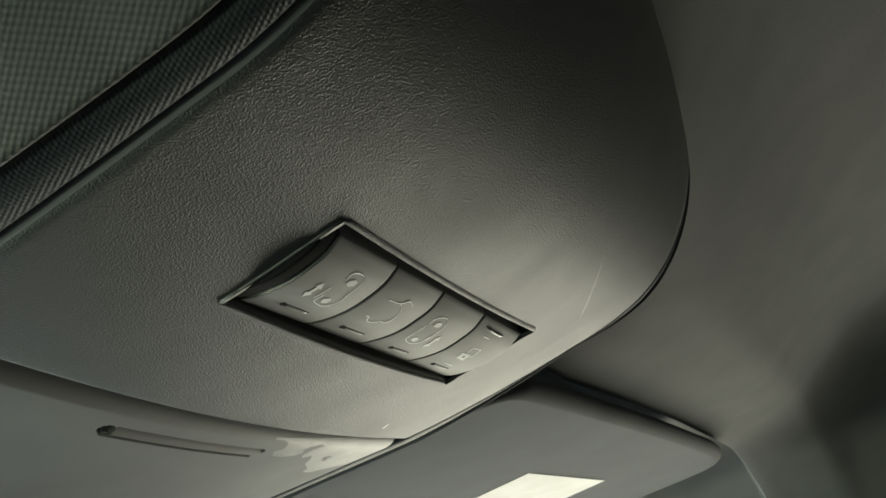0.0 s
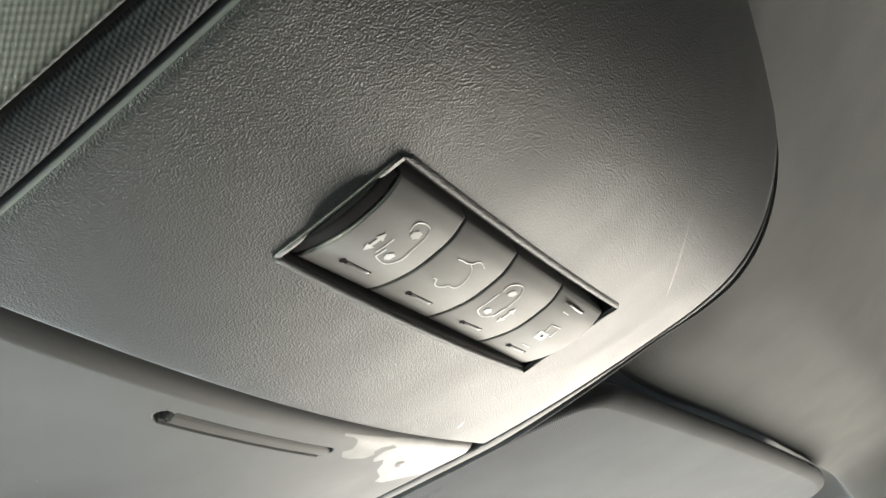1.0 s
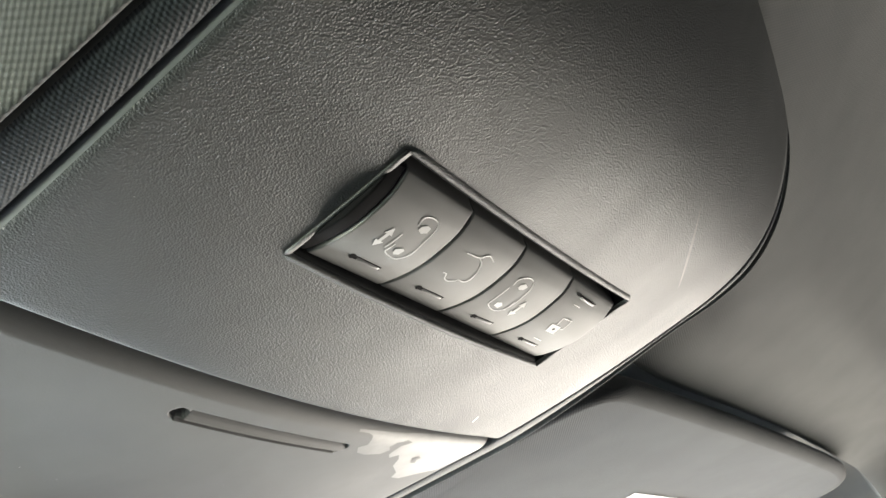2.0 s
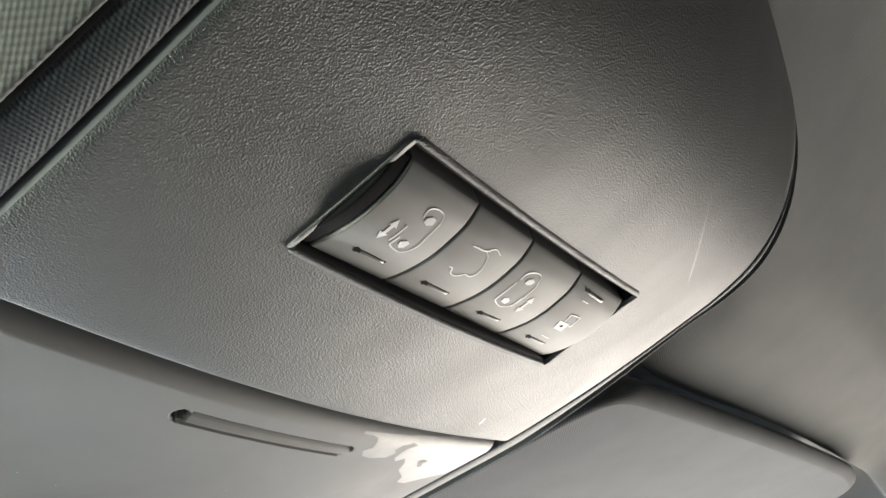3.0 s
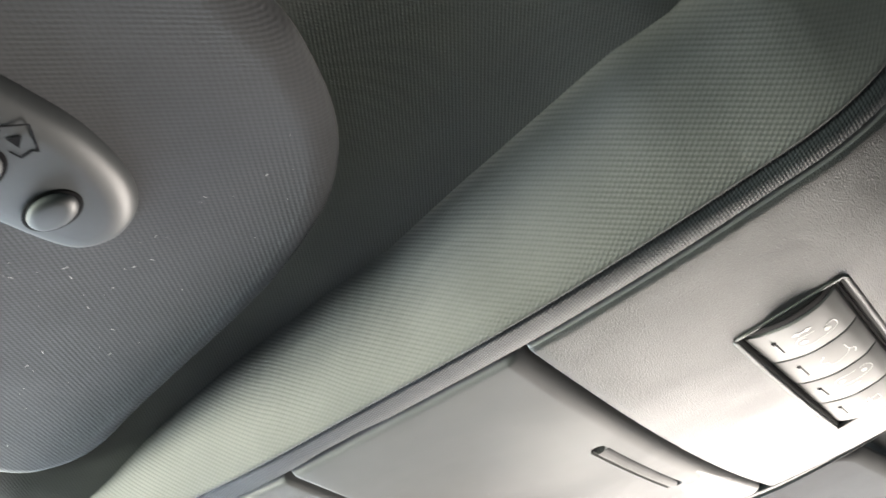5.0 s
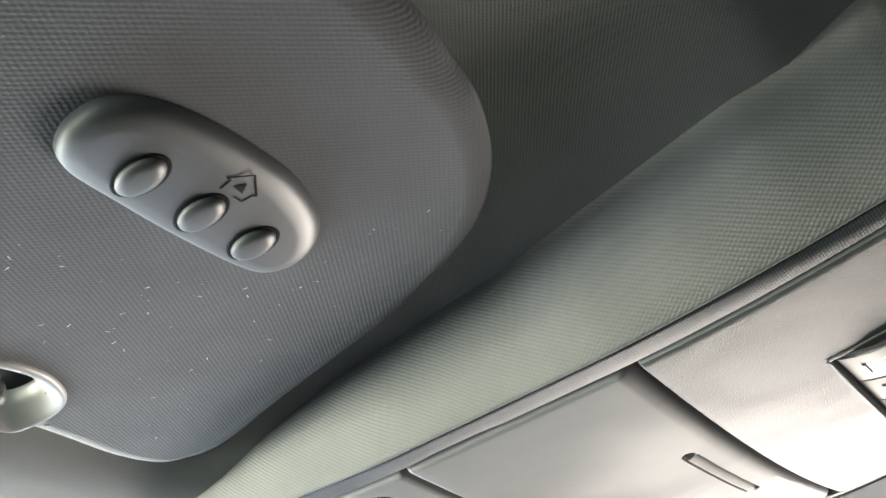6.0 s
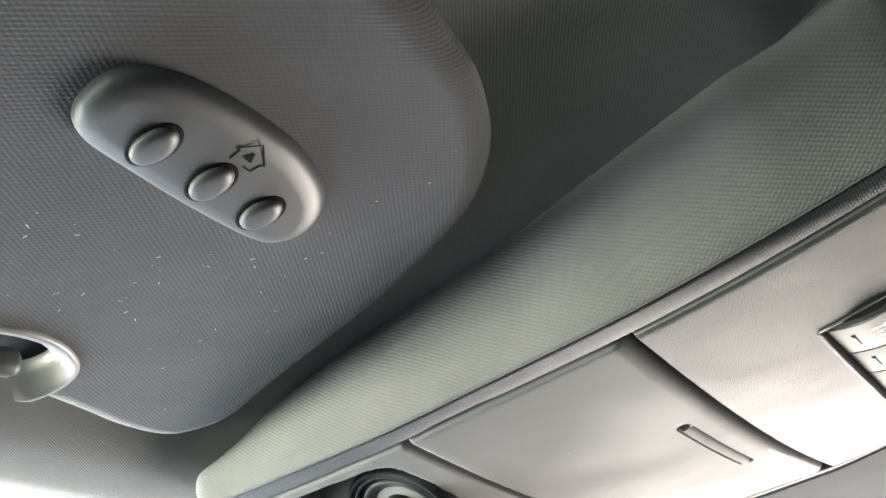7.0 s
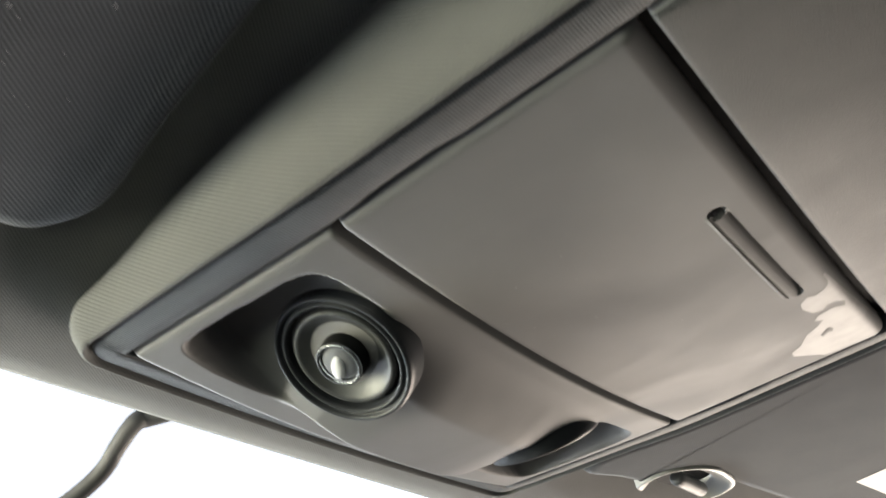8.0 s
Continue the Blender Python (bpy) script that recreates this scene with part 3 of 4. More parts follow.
def blob(cx, cy, rx, ry, n=10):
    return [(cx + rx * math.cos(k * 2 * math.pi / n), cy + ry * math.sin(k * 2 * math.pi / n)) for k in range(n)]


bank = part("switch_bank", local(icon_mesh([], [[(-54, -77), (56, -77), (56, -48), (-54, -48)]]), console), BLACK, console, "row of four satin switches")
bank.data.clear_geometry()
b = bmesh.new()
box(b, -0.0552, -0.0790, Z0 + 0.0080, 0.0552, -0.0490, Z0 + 0.0100)
local(b, console).to_mesh(bank.data)
b.free()
part("switch_frame", local(grid(frame_rows, closed=True)[0], console), BLACK, bank, "black frame round the switches")
CAR_LINES = [[(-38.3, -69.5), (-38.8, -71.3), (-38.2, -72.3), (-36.4, -72.8), (-34.4, -72.6), (-33.3, -71.6), (-32.7, -69.5), (-32.5, -65.8), (-32.2, -62.6), (-32.9, -60.5), (-34.2, -59.1), (-36.3, -59.0), (-38.4, -59.5), (-39.1, -60.1)],
             [(-40.1, -60.6), (-39.9, -66.0)], [(-38.9, -59.9), (-38.8, -62.8)]]
CAR_DOTS = [[(-37.3, -68.7), (-37.3, -69.9), (-35.9, -70.8), (-34.6, -70.5), (-34.4, -69.1), (-35.7, -68.2)],
            [(-36.9, -60.5), (-37.4, -61.7), (-35.8, -62.8), (-34.8, -62.3), (-34.9, -60.7), (-36.1, -60.0)]]
LID_LINES = [[(-18.4, -69.8), (-16.8, -70.0), (-14.5, -70.1), (-12.7, -70.7), (-12.1, -71.5), (-10.6, -72.0), (-8.1, -71.2)],
             [(-13.2, -70.3), (-11.2, -69.2), (-9.8, -67.2), (-9.0, -64.8), (-9.2, -63.1), (-10.1, -62.3), (-12.0, -62.2), (-12.6, -61.4), (-14.1, -60.4), (-16.0, -60.6), (-17.3, -62.1), (-18.6, -62.1)]]
VAN_LINES = [[(5.8, -68.5), (5.7, -70.5), (7.7, -72.0), (10.1, -72.4), (11.8, -71.7), (13.1, -69.4), (13.5, -66.1), (13.4, -62.3), (12.7, -60.0), (10.4, -58.6), (7.4, -59.1), (5.7, -60.7), (5.5, -67.3)],
             [(13.3, -60.3), (13.0, -64.4)]]
VAN_DOTS = [[(8.2, -68.4), (8.2, -69.7), (9.6, -70.5), (11.2, -69.9), (10.9, -68.7), (9.4, -68.1)],
            [(8.2, -60.2), (7.8, -61.6), (9.2, -62.3), (10.7, -61.4), (10.4, -59.9)]]
LOCK_LINES = [[(37.8, -64.4), (37.0, -67.2)], [(37.0, -67.2), (41.7, -67.6)], [(41.7, -67.6), (42.3, -63.8)], [(42.3, -63.8), (41.2, -63.4)]]
LOCK_DOTS = [[(36.9, -60.5), (35.6, -63.9), (40.6, -64.2), (41.4, -60.7)]]
SWITCHES = [
    ((-0.0518, -0.0257), CAR_LINES, CAR_DOTS + arrow(-43.3, -59.5, -43.1, -66.4), [(-43.3, -53.8, -33.2, -53.8)]),
    ((-0.0257, -0.0004), LID_LINES, [], [(-17.9, -53.9, -7.5, -54.0)]),
    ((-0.0004, 0.0265), VAN_LINES, VAN_DOTS + arrow(17.0, -59.1, 16.9, -66.2), [(8.7, -53.1, 18.1, -53.6)]),
    ((0.0265, 0.0545), LOCK_LINES, LOCK_DOTS, [(34.8, -53.1, 44.7, -53.3), (33.7, -75.2, 44.3, -75.0)]),
]
for (x0, x1), lines, dots, slots in SWITCHES:
    btn = part("button", local(button_mesh(x0, x1), console), BUTTON, bank)
    btn.parent = bank
    icon = part("icon", local(icon_mesh(lines, dots), console), PRINT, btn, "white printed symbol")
    for q in slots:
        part("indicator", local(dash_mesh(*[v / 1000 for v in q]), console), INK, btn, "narrow dark indicator window")
        part("light_pipe", local(pipe_mesh(*[v / 1000 for v in q]), console), PIPE, btn, "smoked light pipe")

b = bmesh.new()
b.faces.new([b.verts.new(switch_face(x / 1000, y / 1000, 0.0003)) for x, y in blob(38.5, -62.5, 0.55, 0.55)])
part("keyhole", local(b, console), INK, btn, "grey keyhole of the padlock symbol")
b = bmesh.new()
for x0, x1, y in ((37.5, 41.9, -56.2), (34.9, 38.5, -72.5)):
    ribbon(b, [switch_face(x0 / 1000, y / 1000), switch_face(x1 / 1000, y / 1000)], 0.0003, 0.0002)
part("marks", local(b, console), PRINT, btn, "tiny white marks beside the indicators")
# black filler, added so the recess at this end stays dark
b = button_mesh(-0.0566, -0.0517)
bmesh.ops.translate(b, vec=(0, 0, 0.0004), verts=b.verts)
part("end_filler", local(b, console), INK, bank, "black filler added for the dark space at the end of the switches")

# storage door
SLOT_Y, SLOT_X0, SLOT_X1, SLOT_R = 0.0172, -0.0333, 0.0305, 0.0030


def slot_lift(x, y):
    d = math.hypot(x - min(max(x, SLOT_X0), SLOT_X1), y - SLOT_Y)
    if d >= SLOT_R:
        return 0.0006 * smooth_step(SLOT_R + 0.0010, SLOT_R + 0.0002, d) if y > SLOT_Y and SLOT_X0 < x < SLOT_X1 else 0.0
    side = (y - SLOT_Y + SLOT_R) / (2 * SLOT_R)
    # a rounded rib between two grooves, with a round pit at one end
    lift = table(-side, [(0.0, 0.0), (-0.03, -0.0028), (-0.14, -0.0032), (-0.20, -0.0018), (-0.30, -0.0009), (-0.44, -0.0003), (-0.58, 0.0), (-0.72, 0.0002),
                         (-0.86, 0.0002), (-0.90, -0.0001), (-0.93, -0.0006), (-0.96, -0.0004), (-0.98, 0.0002), (-1.0, 0.0006)])
    if x < SLOT_X0 + 0.0024:
        pit = math.hypot(x - SLOT_X0 - 0.0002, y - SLOT_Y)
        lift = -0.0032 if pit < 0.0021 else -0.0004 if x > SLOT_X0 else -0.0030
    return lift * smooth_step(0.0, 0.06, 1 - d / SLOT_R)


# how the door's rear edge rolls off: y and lift
DOOR_EDGE = [(0.0076, 0.0), (0.0061, -0.0003), (0.0047, -0.0009), (0.0035, -0.0019), (0.0027, -0.0033), (0.0023, -0.0050)]


def door_mesh():
    y0, y1 = 0.0022, 0.0960
    marks = [(y0 + 0.0030, -0.0098), (y0, -0.0070), (y0 + 0.0001, -0.0050), (y0 + 0.0005, -0.0033), (y0 + 0.0013, -0.0019), (y0 + 0.0025, -0.0009), (y0 + 0.0039, -0.0003), (y0 + 0.0054, 0.0)]
    marks += [(0.0085, 0.0), (0.0100, 0.0)] + [(0.0115 + 0.0002 * k, 0.0) for k in range(56)]
    marks += [(0.0235 + 0.0055 * k, 0.0) for k in range(13)]
    marks += [(y1 - 0.0020, 0.0), (y1 - 0.0010, -0.0001), (y1 - 0.0004, -0.0004), (y1 - 0.0001, -0.0010), (y1, -0.0080)]
    fine = [(-0.0385 + 0.0004 * k) / 0.1093 for k in range(26)] + [(-0.0275 + 0.0012 * k) / 0.1093 for k in range(45)] + [(0.0268 + 0.0004 * k) / 0.1093 for k in range(24)]
    cols = sorted({round(v, 5) for v in fine} | {v for v in shares(base=36) if not -0.36 < v < 0.34})
    rows = []
    for y, lift in marks:
        i = index_of_y(y)
        row = skin_row(i, cols, lift)
        n = len(RIM)
        for k, v in enumerate(cols):
            extra = slot_lift(v * edge_at(i).x, y)
            if extra:
                row[n + k] = face_point(v, i, lift + extra)
        rows.append(row)
    return grid(rows)[0]


door = part("storage_door", local(door_mesh(), console), DOOR, console, "flush grey storage door with a finger slot")

PATCH = [(27.8, 6.3), (27.4, 5.3), (40, 4.6), (60, 3.6), (82, 2.7), (103.4, 2.5), (103.4, 8), (103.0, 12.9), (101.6, 15.3), (102.0, 21.4), (100.8, 27.0), (95.6, 29.6), (86.7, 35.8),
         (81.3, 35.1), (78.7, 30.7), (70.0, 25.5), (66.3, 20.0), (62.6, 16.9), (60.1, 19.5), (57.1, 17.2), (56.2, 14.1), (55.8, 10.8), (58.1, 7.4), (54.4, 6.4), (51.0, 9.0),
         (50.9, 12.1), (53.7, 14.3), (52.3, 17.6), (46.0, 19.3), (41.1, 18.6), (37.6, 15.2), (39.7, 12.7), (37.7, 9.4), (35.6, 7.0), (32.8, 6.2)]
b = bmesh.new()
b.faces.new([b.verts.new((x / 1000, y / 1000, 0)) for x, y in PATCH])
for k in range(26):
    bmesh.ops.bisect_plane(b, geom=b.verts[:] + b.edges[:] + b.faces[:], plane_co=(0.029 + 0.003 * k, 0, 0), plane_no=(1, 0, 0))
for y in (0.0027, 0.0031, 0.0035, 0.0041, 0.0047, 0.0054, 0.0061, 0.0068, 0.0076, 0.012, 0.016, 0.020, 0.024, 0.028, 0.032, 0.036):
    bmesh.ops.bisect_plane(b, geom=b.verts[:] + b.edges[:] + b.faces[:], plane_co=(0, y, 0), plane_no=(0, 1, 0))
for v in b.verts:
    v.co = face_xy(v.co.x, v.co.y, 0.00007 + table(v.co.y, DOOR_EDGE))
part("worn_patch", local(b, console), WORN, door, "pale patch where the coating has peeled")
b = bmesh.new()
b.faces.new([b.verts.new(face_xy(x / 1000, y / 1000, 0.0002)) for x, y in ((76.2, 21.9), (72.0, 18.0), (74.4, 16.4), (77.3, 17.6), (76.2, 19.0), (78.7, 21.7))])
part("coating_flake", local(b, console), DOOR, door, "flake of grey coating left on the patch")

# front lamp panel with two hollows
HOLLOW = loop_spline([(-0.0985, 0.1715), (-0.1000, 0.1555), (-0.0997, 0.139), (-0.0990, 0.1235), (-0.0965, 0.1165), (-0.0900, 0.1135), (-0.074, 0.1127), (-0.049, 0.1123), (-0.0415, 0.1150),
                      (-0.030, 0.1265), (-0.0255, 0.139), (-0.0265, 0.152), (-0.033, 0.164), (-0.046, 0.1735), (-0.0707, 0.1770), (-0.090, 0.1760)], 5)
HOLLOW_XY = [(p.x, p.y) for p in HOLLOW]


def inside_depth(x, y):
    """How far a place lies inside the hollow's outline; negative outside."""
    best, hit = 1e9, False
    n = len(HOLLOW_XY)
    for k in range(n):
        ax, ay = HOLLOW_XY[k - 1]
        bx, by = HOLLOW_XY[k]
        if (ay > y) != (by > y) and x < ax + (y - ay) / (by - ay) * (bx - ax):
            hit = not hit
        dx, dy = bx - ax, by - ay
        u = min(1.0, max(0.0, ((x - ax) * dx + (y - ay) * dy) / (dx * dx + dy * dy)))
        best = min(best, math.hypot(x - ax - u * dx, y - ay - u * dy))
    return best if hit else -best


LAMP_X, LAMP_Y, LAMP_Z = 0.0620, 0.1392, -0.0065  # centre of a lamp, from the face's datum


def panel_lift(x, y):
    a = abs(x)
    d = inside_depth(-a, y)
    mid = smooth_step(0.075, 0.022, a) * smooth_step(0.105, 0.135, y) * smooth_step(0.1775, 0.1690, y)
    lift = 0.0110 * mid
    # the hollow's floor lies parallel to the lamp, which leans outwards
    bed = LAMP_Z + 0.0045 + ((a - LAMP_X) * 0.569 + (y - LAMP_Y) * 0.122) / 0.813
    skin = face_xy(a, y).z - Z0 - lift
    deep = min(0.022, max(0.0, bed - skin))
    return lift - deep * smooth_step(-0.0005, 0.0034, d)


def panel_mesh():
    y0, y1 = 0.0989, 0.1897
    marks = [(y0, -0.0080), (y0 + 0.0001, -0.0010), (y0 + 0.0004, -0.0004), (y0 + 0.0010, -0.0001)]
    marks += [(y0 + 0.0016 + (y1 - y0 - 0.0042) * k / 120, 0.0) for k in range(1, 121)]
    marks += [(y1 - 0.0014, -0.0003), (y1 - 0.0005, -0.0010), (y1, -0.0070)]
    cols = shares(base=230)
    rows = []
    for y, lift in marks:
        i = index_of_y(y)
        row = skin_row(i, cols, lift)
        n = len(RIM)
        for k, v in enumerate(cols):
            extra = panel_lift(v * edge_at(i).x, y)
            if extra:
                row[n + k] = face_point(v, i, lift + extra)
        rows.append(row)
    return grid(rows)[0]


part("lamp_panel", local(panel_mesh(), console), DOOR, console, "grey front panel with two lamp hollows")


def ring_mesh(profile, sides=48):
    """A turned form about z from rows of (radius, height)."""
    rows = [[Vector((r * math.cos(k * 2 * math.pi / sides), r * math.sin(k * 2 * math.pi / sides), h)) for k in range(sides)] for r, h in profile]
    bm, vs = grid(rows, closed=True)
    if profile[-1][0] < 0.002:
        bm.faces.new(vs[-1])
    return bm


def turned(bm, m):
    bmesh.ops.transform(bm, matrix=m, verts=bm.verts)
    return bm


for side in (-1, 1):
    m = pose(side * LAMP_X, LAMP_Y, Z0 + LAMP_Z + (0.004 if side > 0 else 0.0)) @ Matrix.Rotation(radians(side * -35), 4, "Y") @ Matrix.Rotation(radians(7), 4, "X") @ Matrix.Scale(1.07, 4)
    bezel = ring_mesh([(0.0235, 0.009), (0.0235, 0.003), (0.0232, 0.0006), (0.0226, -0.0006), (0.0218, -0.0008), (0.0212, 0.0000), (0.0209, 0.0009), (0.0205, 0.0009),
                       (0.0202, 0.0002), (0.0196, -0.0002), (0.0190, 0.0003), (0.0187, 0.0016), (0.0186, 0.0048), (0.0172, 0.0052)])
    lamp = part("reading_lamp", local(turned(bezel, m), console), LAMP, console, "round swivelling reading lamp")
    cup = ring_mesh([(0.0176, 0.0056), (0.0172, 0.0022), (0.0168, 0.0012), (0.0160, 0.0009), (0.0150, 0.0014), (0.0125, 0.0032), (0.0105, 0.0042), (0.0086, 0.0045)])
    part("reflector", local(turned(cup, m), console), REFLECTOR, lamp, "smoked lamp reflector")
    post = ring_mesh([(0.0080, 0.0060), (0.0078, -0.0012), (0.0075, -0.0018), (0.0070, -0.0016), (0.0066, -0.0008)], 36)
    stem = part("bulb_holder", local(turned(post, m), console), BLACK, lamp, "dark round bulb holder")
    rim = ring_mesh([(0.0077, -0.0008), (0.0076, -0.0021), (0.0072, -0.0026), (0.0066, -0.0024), (0.0062, -0.0012)], 36)
    part("rim", local(turned(rim, m), console), CHROME, stem, "bright metal rim")
    core = ring_mesh([(0.0064, 0.0005), (0.0060, -0.0012), (0.0052, -0.0019), (0.0036, -0.0024), (0.0015, -0.0026)], 32)
    part("lens", local(turned(core, m), console), LENS, stem, "clear round lamp lens")
    # white oval on the lens: a painted glint of the windshield
    glass = ring_mesh([(0.0046, -0.0010), (0.0044, -0.0024), (0.0036, -0.0032), (0.0022, -0.0036), (0.0010, -0.0037)], 24)
    bmesh.ops.transform(glass, matrix=Matrix.Translation((0.0008, 0.0006, 0)) @ Matrix.Rotation(radians(40), 4, "Z") @ Matrix.Diagonal((1.0, 0.55, 1.0, 1.0)), verts=glass.verts)
    part("bulb_glint", local(turned(glass, m), console), LENS_GLINT, stem, "white oval put in as a glint on the lens")

# ---------------------------------------------------------------- sun visors
VISOR_OUTLINE = [(-0.1590, 0.1740), (-0.1485, 0.1685), (-0.1430, 0.152), (-0.1505, 0.1128), (-0.1615, 0.050), (-0.1735, 0.0153), (-0.1850, -0.0017),
                 (-0.1999, -0.0142), (-0.2195, -0.0242), (-0.2335, -0.028), (-0.263, -0.034), (-0.35, -0.042), (-0.48, -0.046), (-0.555, -0.035),
                 (-0.575, 0.0), (-0.575, 0.08), (-0.55, 0.112), (-0.48, 0.117), (-0.35, 0.117), (-0.285, 0.1165), (-0.255, 0.1158), (-0.2420, 0.1172),
                 (-0.2330, 0.1222), (-0.2265, 0.1300), (-0.2235, 0.1375), (-0.2230, 0.1450), (-0.2200, 0.1510), (-0.2150, 0.1535), (-0.201, 0.1597), (-0.1796, 0.1693)]


def layered(loop, layers, at, bm=None, cap_start=True, cap_end=True):
    """Stacks insets of a closed outline; at(x, y, drop) gives the place."""
    bm = bm or bmesh.new()
    lay = bm.loops.layers.uv.verify()
    flat = [inset(loop, d) for d, _ in layers]
    rows = [[at(p.x, p.y, drop) for p in ring] for ring, (_, drop) in zip(flat, layers)]
    bm, vs = grid(rows, bm, closed=True)
    if cap_start:
        bm.faces.new(vs[0])
    if cap_end:
        bm.faces.new(vs[-1][::-1])
    for f in bm.faces:
        for lo in f.loops:
            lo[lay].uv = (lo.vert.co.x, lo.vert.co.y)
    return bm


BODY_LAYERS = [(0.0060, 0.0), (0.0034, -0.0003), (0.0012, -0.0011), (-0.0008, -0.0028), (-0.0018, -0.0055), (-0.0010, -0.009), (0.0015, -0.013), (0.0055, -0.015)]
SOCKET_OUTER = [(-0.2790, 0.1400), (-0.2830, 0.1310), (-0.2815, 0.1210), (-0.2760, 0.1145), (-0.266, 0.1118), (-0.2549, 0.1113), (-0.2475, 0.1113), (-0.2397, 0.1134), (-0.2327, 0.1168), (-0.2260, 0.1224),
                (-0.2221, 0.1274), (-0.2197, 0.1330), (-0.2191, 0.1402), (-0.2205, 0.1471), (-0.2230, 0.1522), (-0.2275, 0.1525)]
SOCKET_INNER = [(-0.2740, 0.1380), (-0.2745, 0.1320), (-0.2735, 0.1270), (-0.2700, 0.1235), (-0.263, 0.1225), (-0.255, 0.1228), (-0.249, 0.1235), (-0.2424, 0.1238), (-0.2380, 0.1248), (-0.2340, 0.1270),
                (-0.2310, 0.1294), (-0.2283, 0.1332), (-0.2281, 0.1375), (-0.2297, 0.1424), (-0.2320, 0.1450), (-0.2340, 0.1465)]
SOCKET_BOWL = [(-0.02, -0.004), (-0.02, 0.0003), (0.02, 0.0010), (0.08, 0.0013), (0.16, 0.0012), (0.28, 0.0006), (0.42, -0.0005), (0.60, -0.0020), (0.82, -0.0036), (1.0, -0.0050), (1.1, -0.0090)]


def sun_visor(at, mirror, label, outline, layers=BODY_LAYERS, shift=(0.0, 0.0)):
    """A cloth-covered visor folded up under the headliner, with a moulded socket at its front edge."""
    s = -1 if mirror else 1
    place = lambda x, y, drop: at(s * x, y, drop)  # noqa: E731
    inset_place = lambda x, y, drop: place(x + shift[0], y + shift[1], drop)  # noqa: E731
    base = at(s * -0.36, 0.05, -0.02)
    v = thing("sun_visor", label, "sun visor", base)
    loop = loop_spline(outline, 6)
    body = part("body", local(layered(loop, layers, place), v), VISOR, v)
    for f in body.data.polygons:
        f.use_smooth = len(f.vertices) == 4
    outer = spline([(*p, 0) for p in SOCKET_OUTER], 5)
    inner = spline([(*p, 0) for p in SOCKET_INNER], 5)
    bowl = [[inset_place(p.x + (q.x - p.x) * u, p.y + (q.y - p.y) * u, drop) for u, drop in SOCKET_BOWL] for p, q in zip(outer, inner)]
    sock = part("socket", local(grid(bowl)[0], v), CLIP, v, "glossy moulded rod socket")
    # black sheet stands in for the shade deep in the socket
    pit = bmesh.new()
    pit.faces.new([pit.verts.new(inset_place(p.x, p.y, -0.0085)) for p in inner] + [pit.verts.new(inset_place(x, y, -0.0085)) for x, y in ((-0.250, 0.150), (-0.272, 0.146))])
    part("hollow", local(pit, v), BLACK, sock, "black sheet put in for the shade in the socket")
    rod = tube([inset_place(-0.2700, 0.1335, -0.002), inset_place(-0.2600, 0.1338, -0.002), inset_place(-0.2440, 0.1342, -0.002), inset_place(-0.2400, 0.1343, -0.002), inset_place(-0.2385, 0.1343, -0.0022), inset_place(-0.2380, 0.1343, -0.0024)], 0.0044, 16, None, lambda u: 1.0 if u < 0.75 else 0.86 if u < 0.9 else 0.5)
    part("rod", local(rod, v), PANEL, sock, "grey plastic pivot rod")
    return v


def driver_place(x, y, drop):
    return Vector((x, y, Z0 + 0.0114 + 0.1736 * (x + 0.2260) - 0.029 * (y - 0.0429) - drop))


def passenger_place(x, y, drop):
    return Vector((x, y, Z0 + 0.0180 - 0.02 * (x - 0.16) - 0.029 * (y - 0.0429) - drop))


driver_visor = sun_visor(driver_place, False, "charcoal cloth sun visor folded up under the headliner", VISOR_OUTLINE)
far_outline = [(-0.1608, 0.1723), (-0.1515, 0.1665), (-0.1472, 0.152), (-0.1557, 0.1128), (-0.160, 0.05), (-0.162, 0.008), (-0.166, -0.018), (-0.177, -0.031), (-0.20, -0.036), (-0.27, -0.0425), (-0.35, -0.0495), (-0.45, -0.0562), (-0.525, -0.0585), (-0.565, -0.045)] + VISOR_OUTLINE[14:19]
far_outline += [(x + 0.024, y + 0.0105) for x, y in VISOR_OUTLINE[19:-3]] + [(-0.1790, 0.1655)]
passenger_visor = sun_visor(passenger_place, True, "charcoal cloth sun visor with a white warning label", far_outline,
                            [(0.007, 0.0), (0.0040, -0.0006), (0.0015, -0.0022), (-0.0006, -0.0046), (-0.0008, -0.0072), (0.0015, -0.0105), (0.006, -0.012)], (0.024, 0.0105))

b = bmesh.new()
rows = [[passenger_place(0.325 + 0.115 * u + 0.006 * v, 0.032 - 0.015 * u + 0.045 * v, 0.0004) for u in (0.0, 0.25, 0.5, 0.75, 1.0)] for v in (0.0, 0.5, 1.0)]
grid(rows, b)
part("label", local(b, passenger_visor), PAPER, passenger_visor, "white paper warning label", smooth=False)

# lint caught in the driver's visor cloth
b = bmesh.new()
dice = random.Random(4)
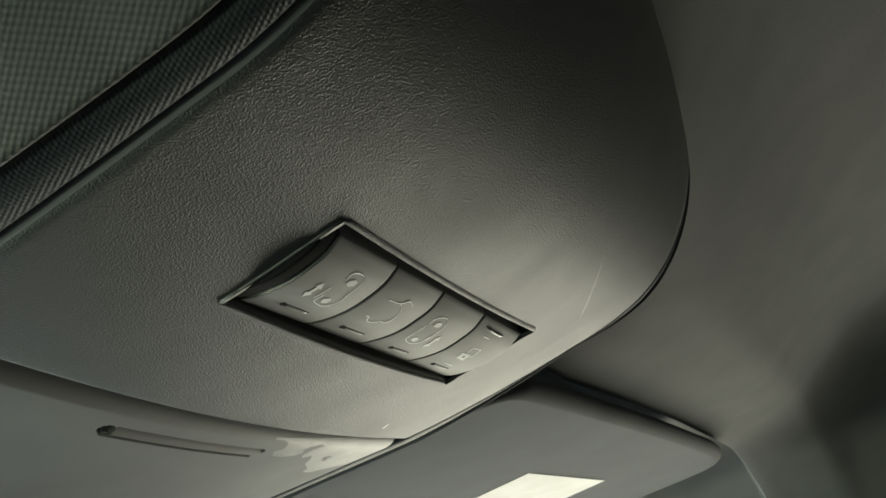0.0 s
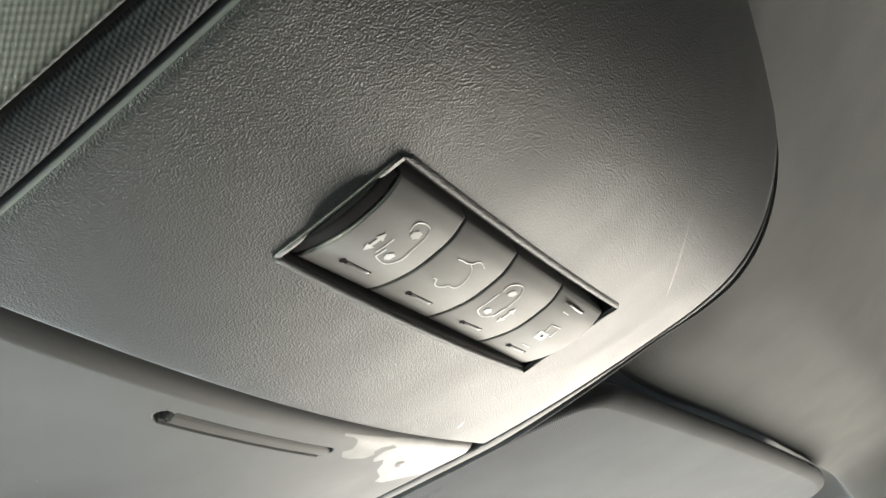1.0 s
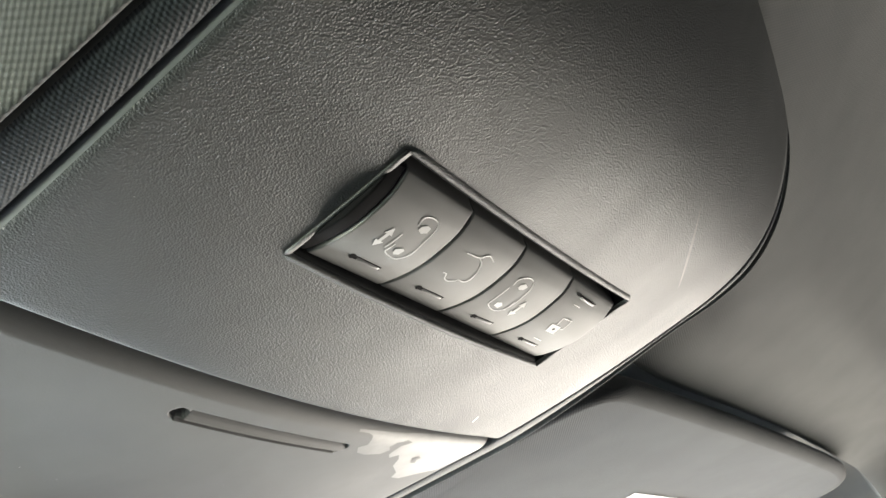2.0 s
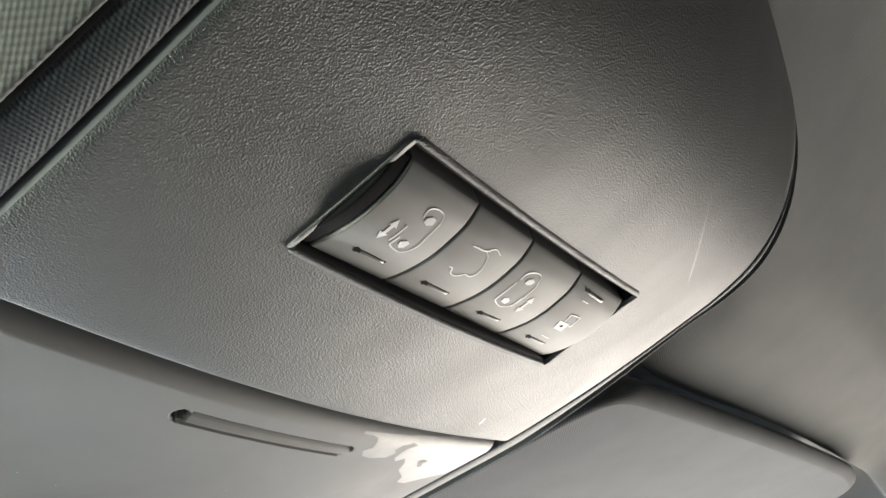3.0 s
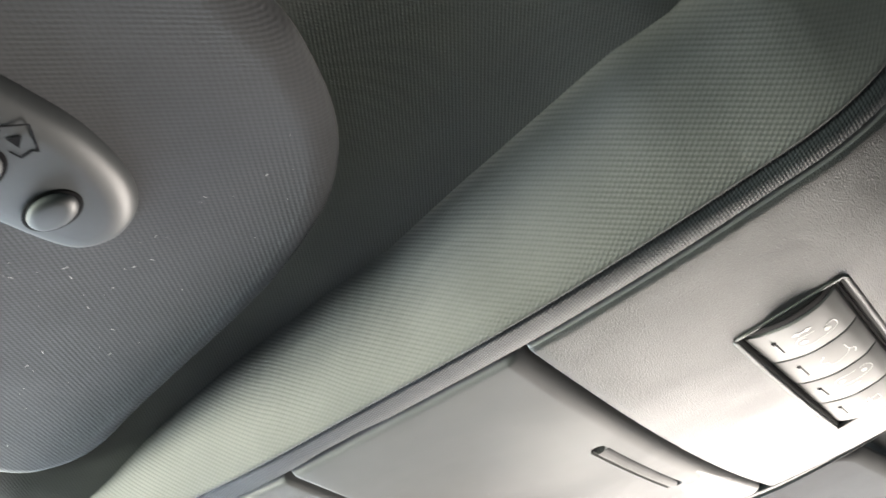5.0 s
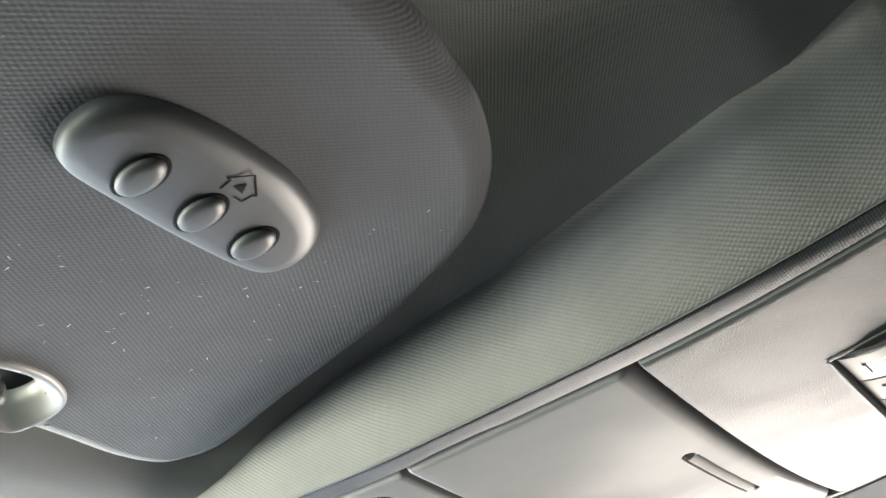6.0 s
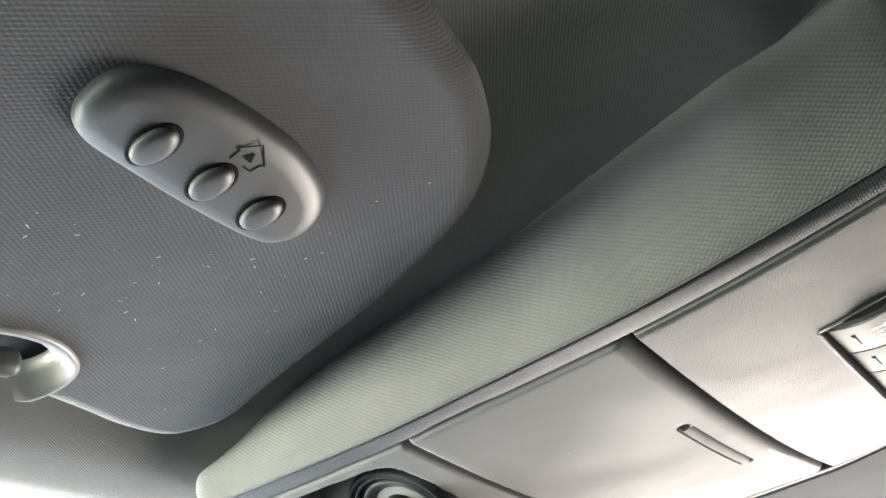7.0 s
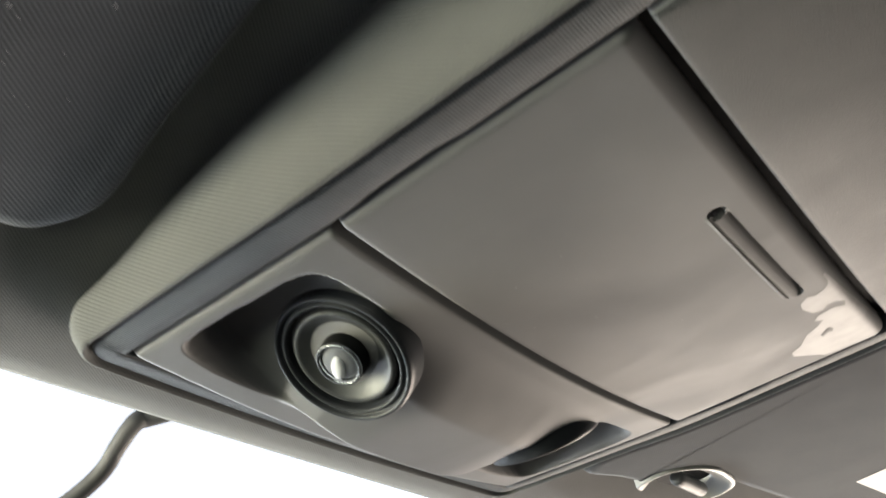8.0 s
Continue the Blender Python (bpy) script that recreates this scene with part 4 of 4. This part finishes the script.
for k in range(270):
    x, y = -0.172 - 0.13 * dice.random() ** 0.8, 0.15 - 0.16 * dice.random()
    if x > -0.185 and y < 0.05 or x > -0.205 and y < 0.0 or (x < -0.208 and y < 0.055) or (x < -0.212 and y > 0.100):
        continue
    a, ln, wd = dice.uniform(0, math.pi), dice.choice((0.00010, 0.00014, 0.00018, 0.00050, 0.00075)), dice.uniform(0.00006, 0.0001)
    dx, dy = math.cos(a) * ln, math.sin(a) * ln
    corners = [(x - dx - dy * wd / ln, y - dy + dx * wd / ln), (x - dx + dy * wd / ln, y - dy - dx * wd / ln), (x + dx + dy * wd / ln, y + dy - dx * wd / ln), (x + dx - dy * wd / ln, y + dy + dx * wd / ln)]
    b.faces.new([b.verts.new(driver_place(px, py, 0.0003 + 0.0001 * dice.random())) for px, py in corners])
tagged(part("lint", local(b, driver_visor), LINT, driver_visor, "pale specks of lint", smooth=False), kind="stuff")

# garage door opener panel on the driver's visor
KEYPAD = loop_spline([(x / 1000, y / 1000) for x, y in ((-285.7, 27.9), (-287.4, 22.4), (-286.9, 15.7), (-284.2, 11.7), (-279.3, 8.9), (-272.9, 7.7), (-263.6, 7.9), (-253.9, 9.2), (-241.9, 11.7), (-229.9, 16.9),
                      (-221.8, 22.6), (-216.4, 30.0), (-215.3, 38.1), (-219.2, 44.1), (-226.1, 45.5), (-240.0, 43.2), (-254.7, 39.9), (-268.3, 36.2), (-278.2, 33.4), (-282.8, 31.1))], 4)
keypad = part("opener_panel", local(layered(KEYPAD, [(-0.0004, -0.003), (-0.0004, 0.0002), (0.0, 0.0013), (0.0006, 0.0023), (0.0016, 0.0032), (0.0030, 0.0038), (0.0048, 0.0042), (0.0058, 0.0043)], driver_place, cap_start=False), driver_visor), PANEL, driver_visor, "satin grey oval garage-opener panel")
for centre, t, n in (((-269.8, 24.2), (2.9, -5.3), (3.5, 4.8)), ((-251.7, 28.7), (2.8, -5.4), (3.9, 4.7)), ((-233.6, 32.8), (2.9, -5.4), (4.1, 4.5))):
    centre, t, n = (Vector(q) / 1000 for q in (centre, t, n))

    def oval(size, turns=40):
        return [centre + (t * math.cos(k * 2 * math.pi / turns) + n * math.sin(k * 2 * math.pi / turns)) * size for k in range(turns)]

    groove = part("groove", local(layered(oval(1.06), [(0.0, 0.0030), (0.0, 0.00446), (0.0006, 0.00450)], driver_place, cap_start=False), driver_visor), INK, keypad, "dark groove round the button")
    part("button", local(layered(oval(0.90), [(0.0, 0.0040), (0.0, 0.00475), (0.0002, 0.0052), (0.0006, 0.0056), (0.0011, 0.0059), (0.0017, 0.0061), (0.0023, 0.0062)], driver_place, cap_start=False), driver_visor), PANEL, keypad, "oval push button")


def sign_mesh():
    """A small house with an arrowhead in it."""
    bm = bmesh.new()
    pts = [(-249.8, 20.5), (-247.2, 21.0), (-246.7, 18.2), (-245.7, 18.0), (-251.0, 12.4), (-255.3, 16.0), (-254.2, 16.2), (-254.1, 19.6)]
    path = []
    for (ax, ay), (cx, cy) in zip(pts, pts[1:]):
        path += [driver_place((ax + (cx - ax) * k / 4) / 1000, (ay + (cy - ay) * k / 4) / 1000, 0.00435) for k in range(4)]
    path.append(driver_place(pts[-1][0] / 1000, pts[-1][1] / 1000, 0.00435))
    ribbon(bm, path, 0.0005, 0.0001)
    bm.faces.new([bm.verts.new(driver_place(x / 1000, y / 1000, 0.0045)) for x, y in ((-252.1, 17.8), (-250.4, 15.5), (-248.9, 18.8))])
    return bm


part("house_sign", local(sign_mesh(), driver_visor), INK, keypad, "dark house symbol")

# cable that runs from the headliner's front edge down the windshield
path = spline([(-0.010, 0.275, 1.352), (-0.0225, 0.298, 1.3506), (-0.028, 0.3026, 1.3482), (-0.0283, 0.3146, 1.3419), (-0.027, 0.3267, 1.3355), (-0.0292, 0.3384, 1.3294), (-0.034, 0.352, 1.323), (-0.045, 0.38, 1.312)], 6)
cable = mesh_object("mirror_cable", tube(path, 0.0043, 12), CABLE)
tagged(cable, "grey covered cable hanging at the top of the windshield", "cable")
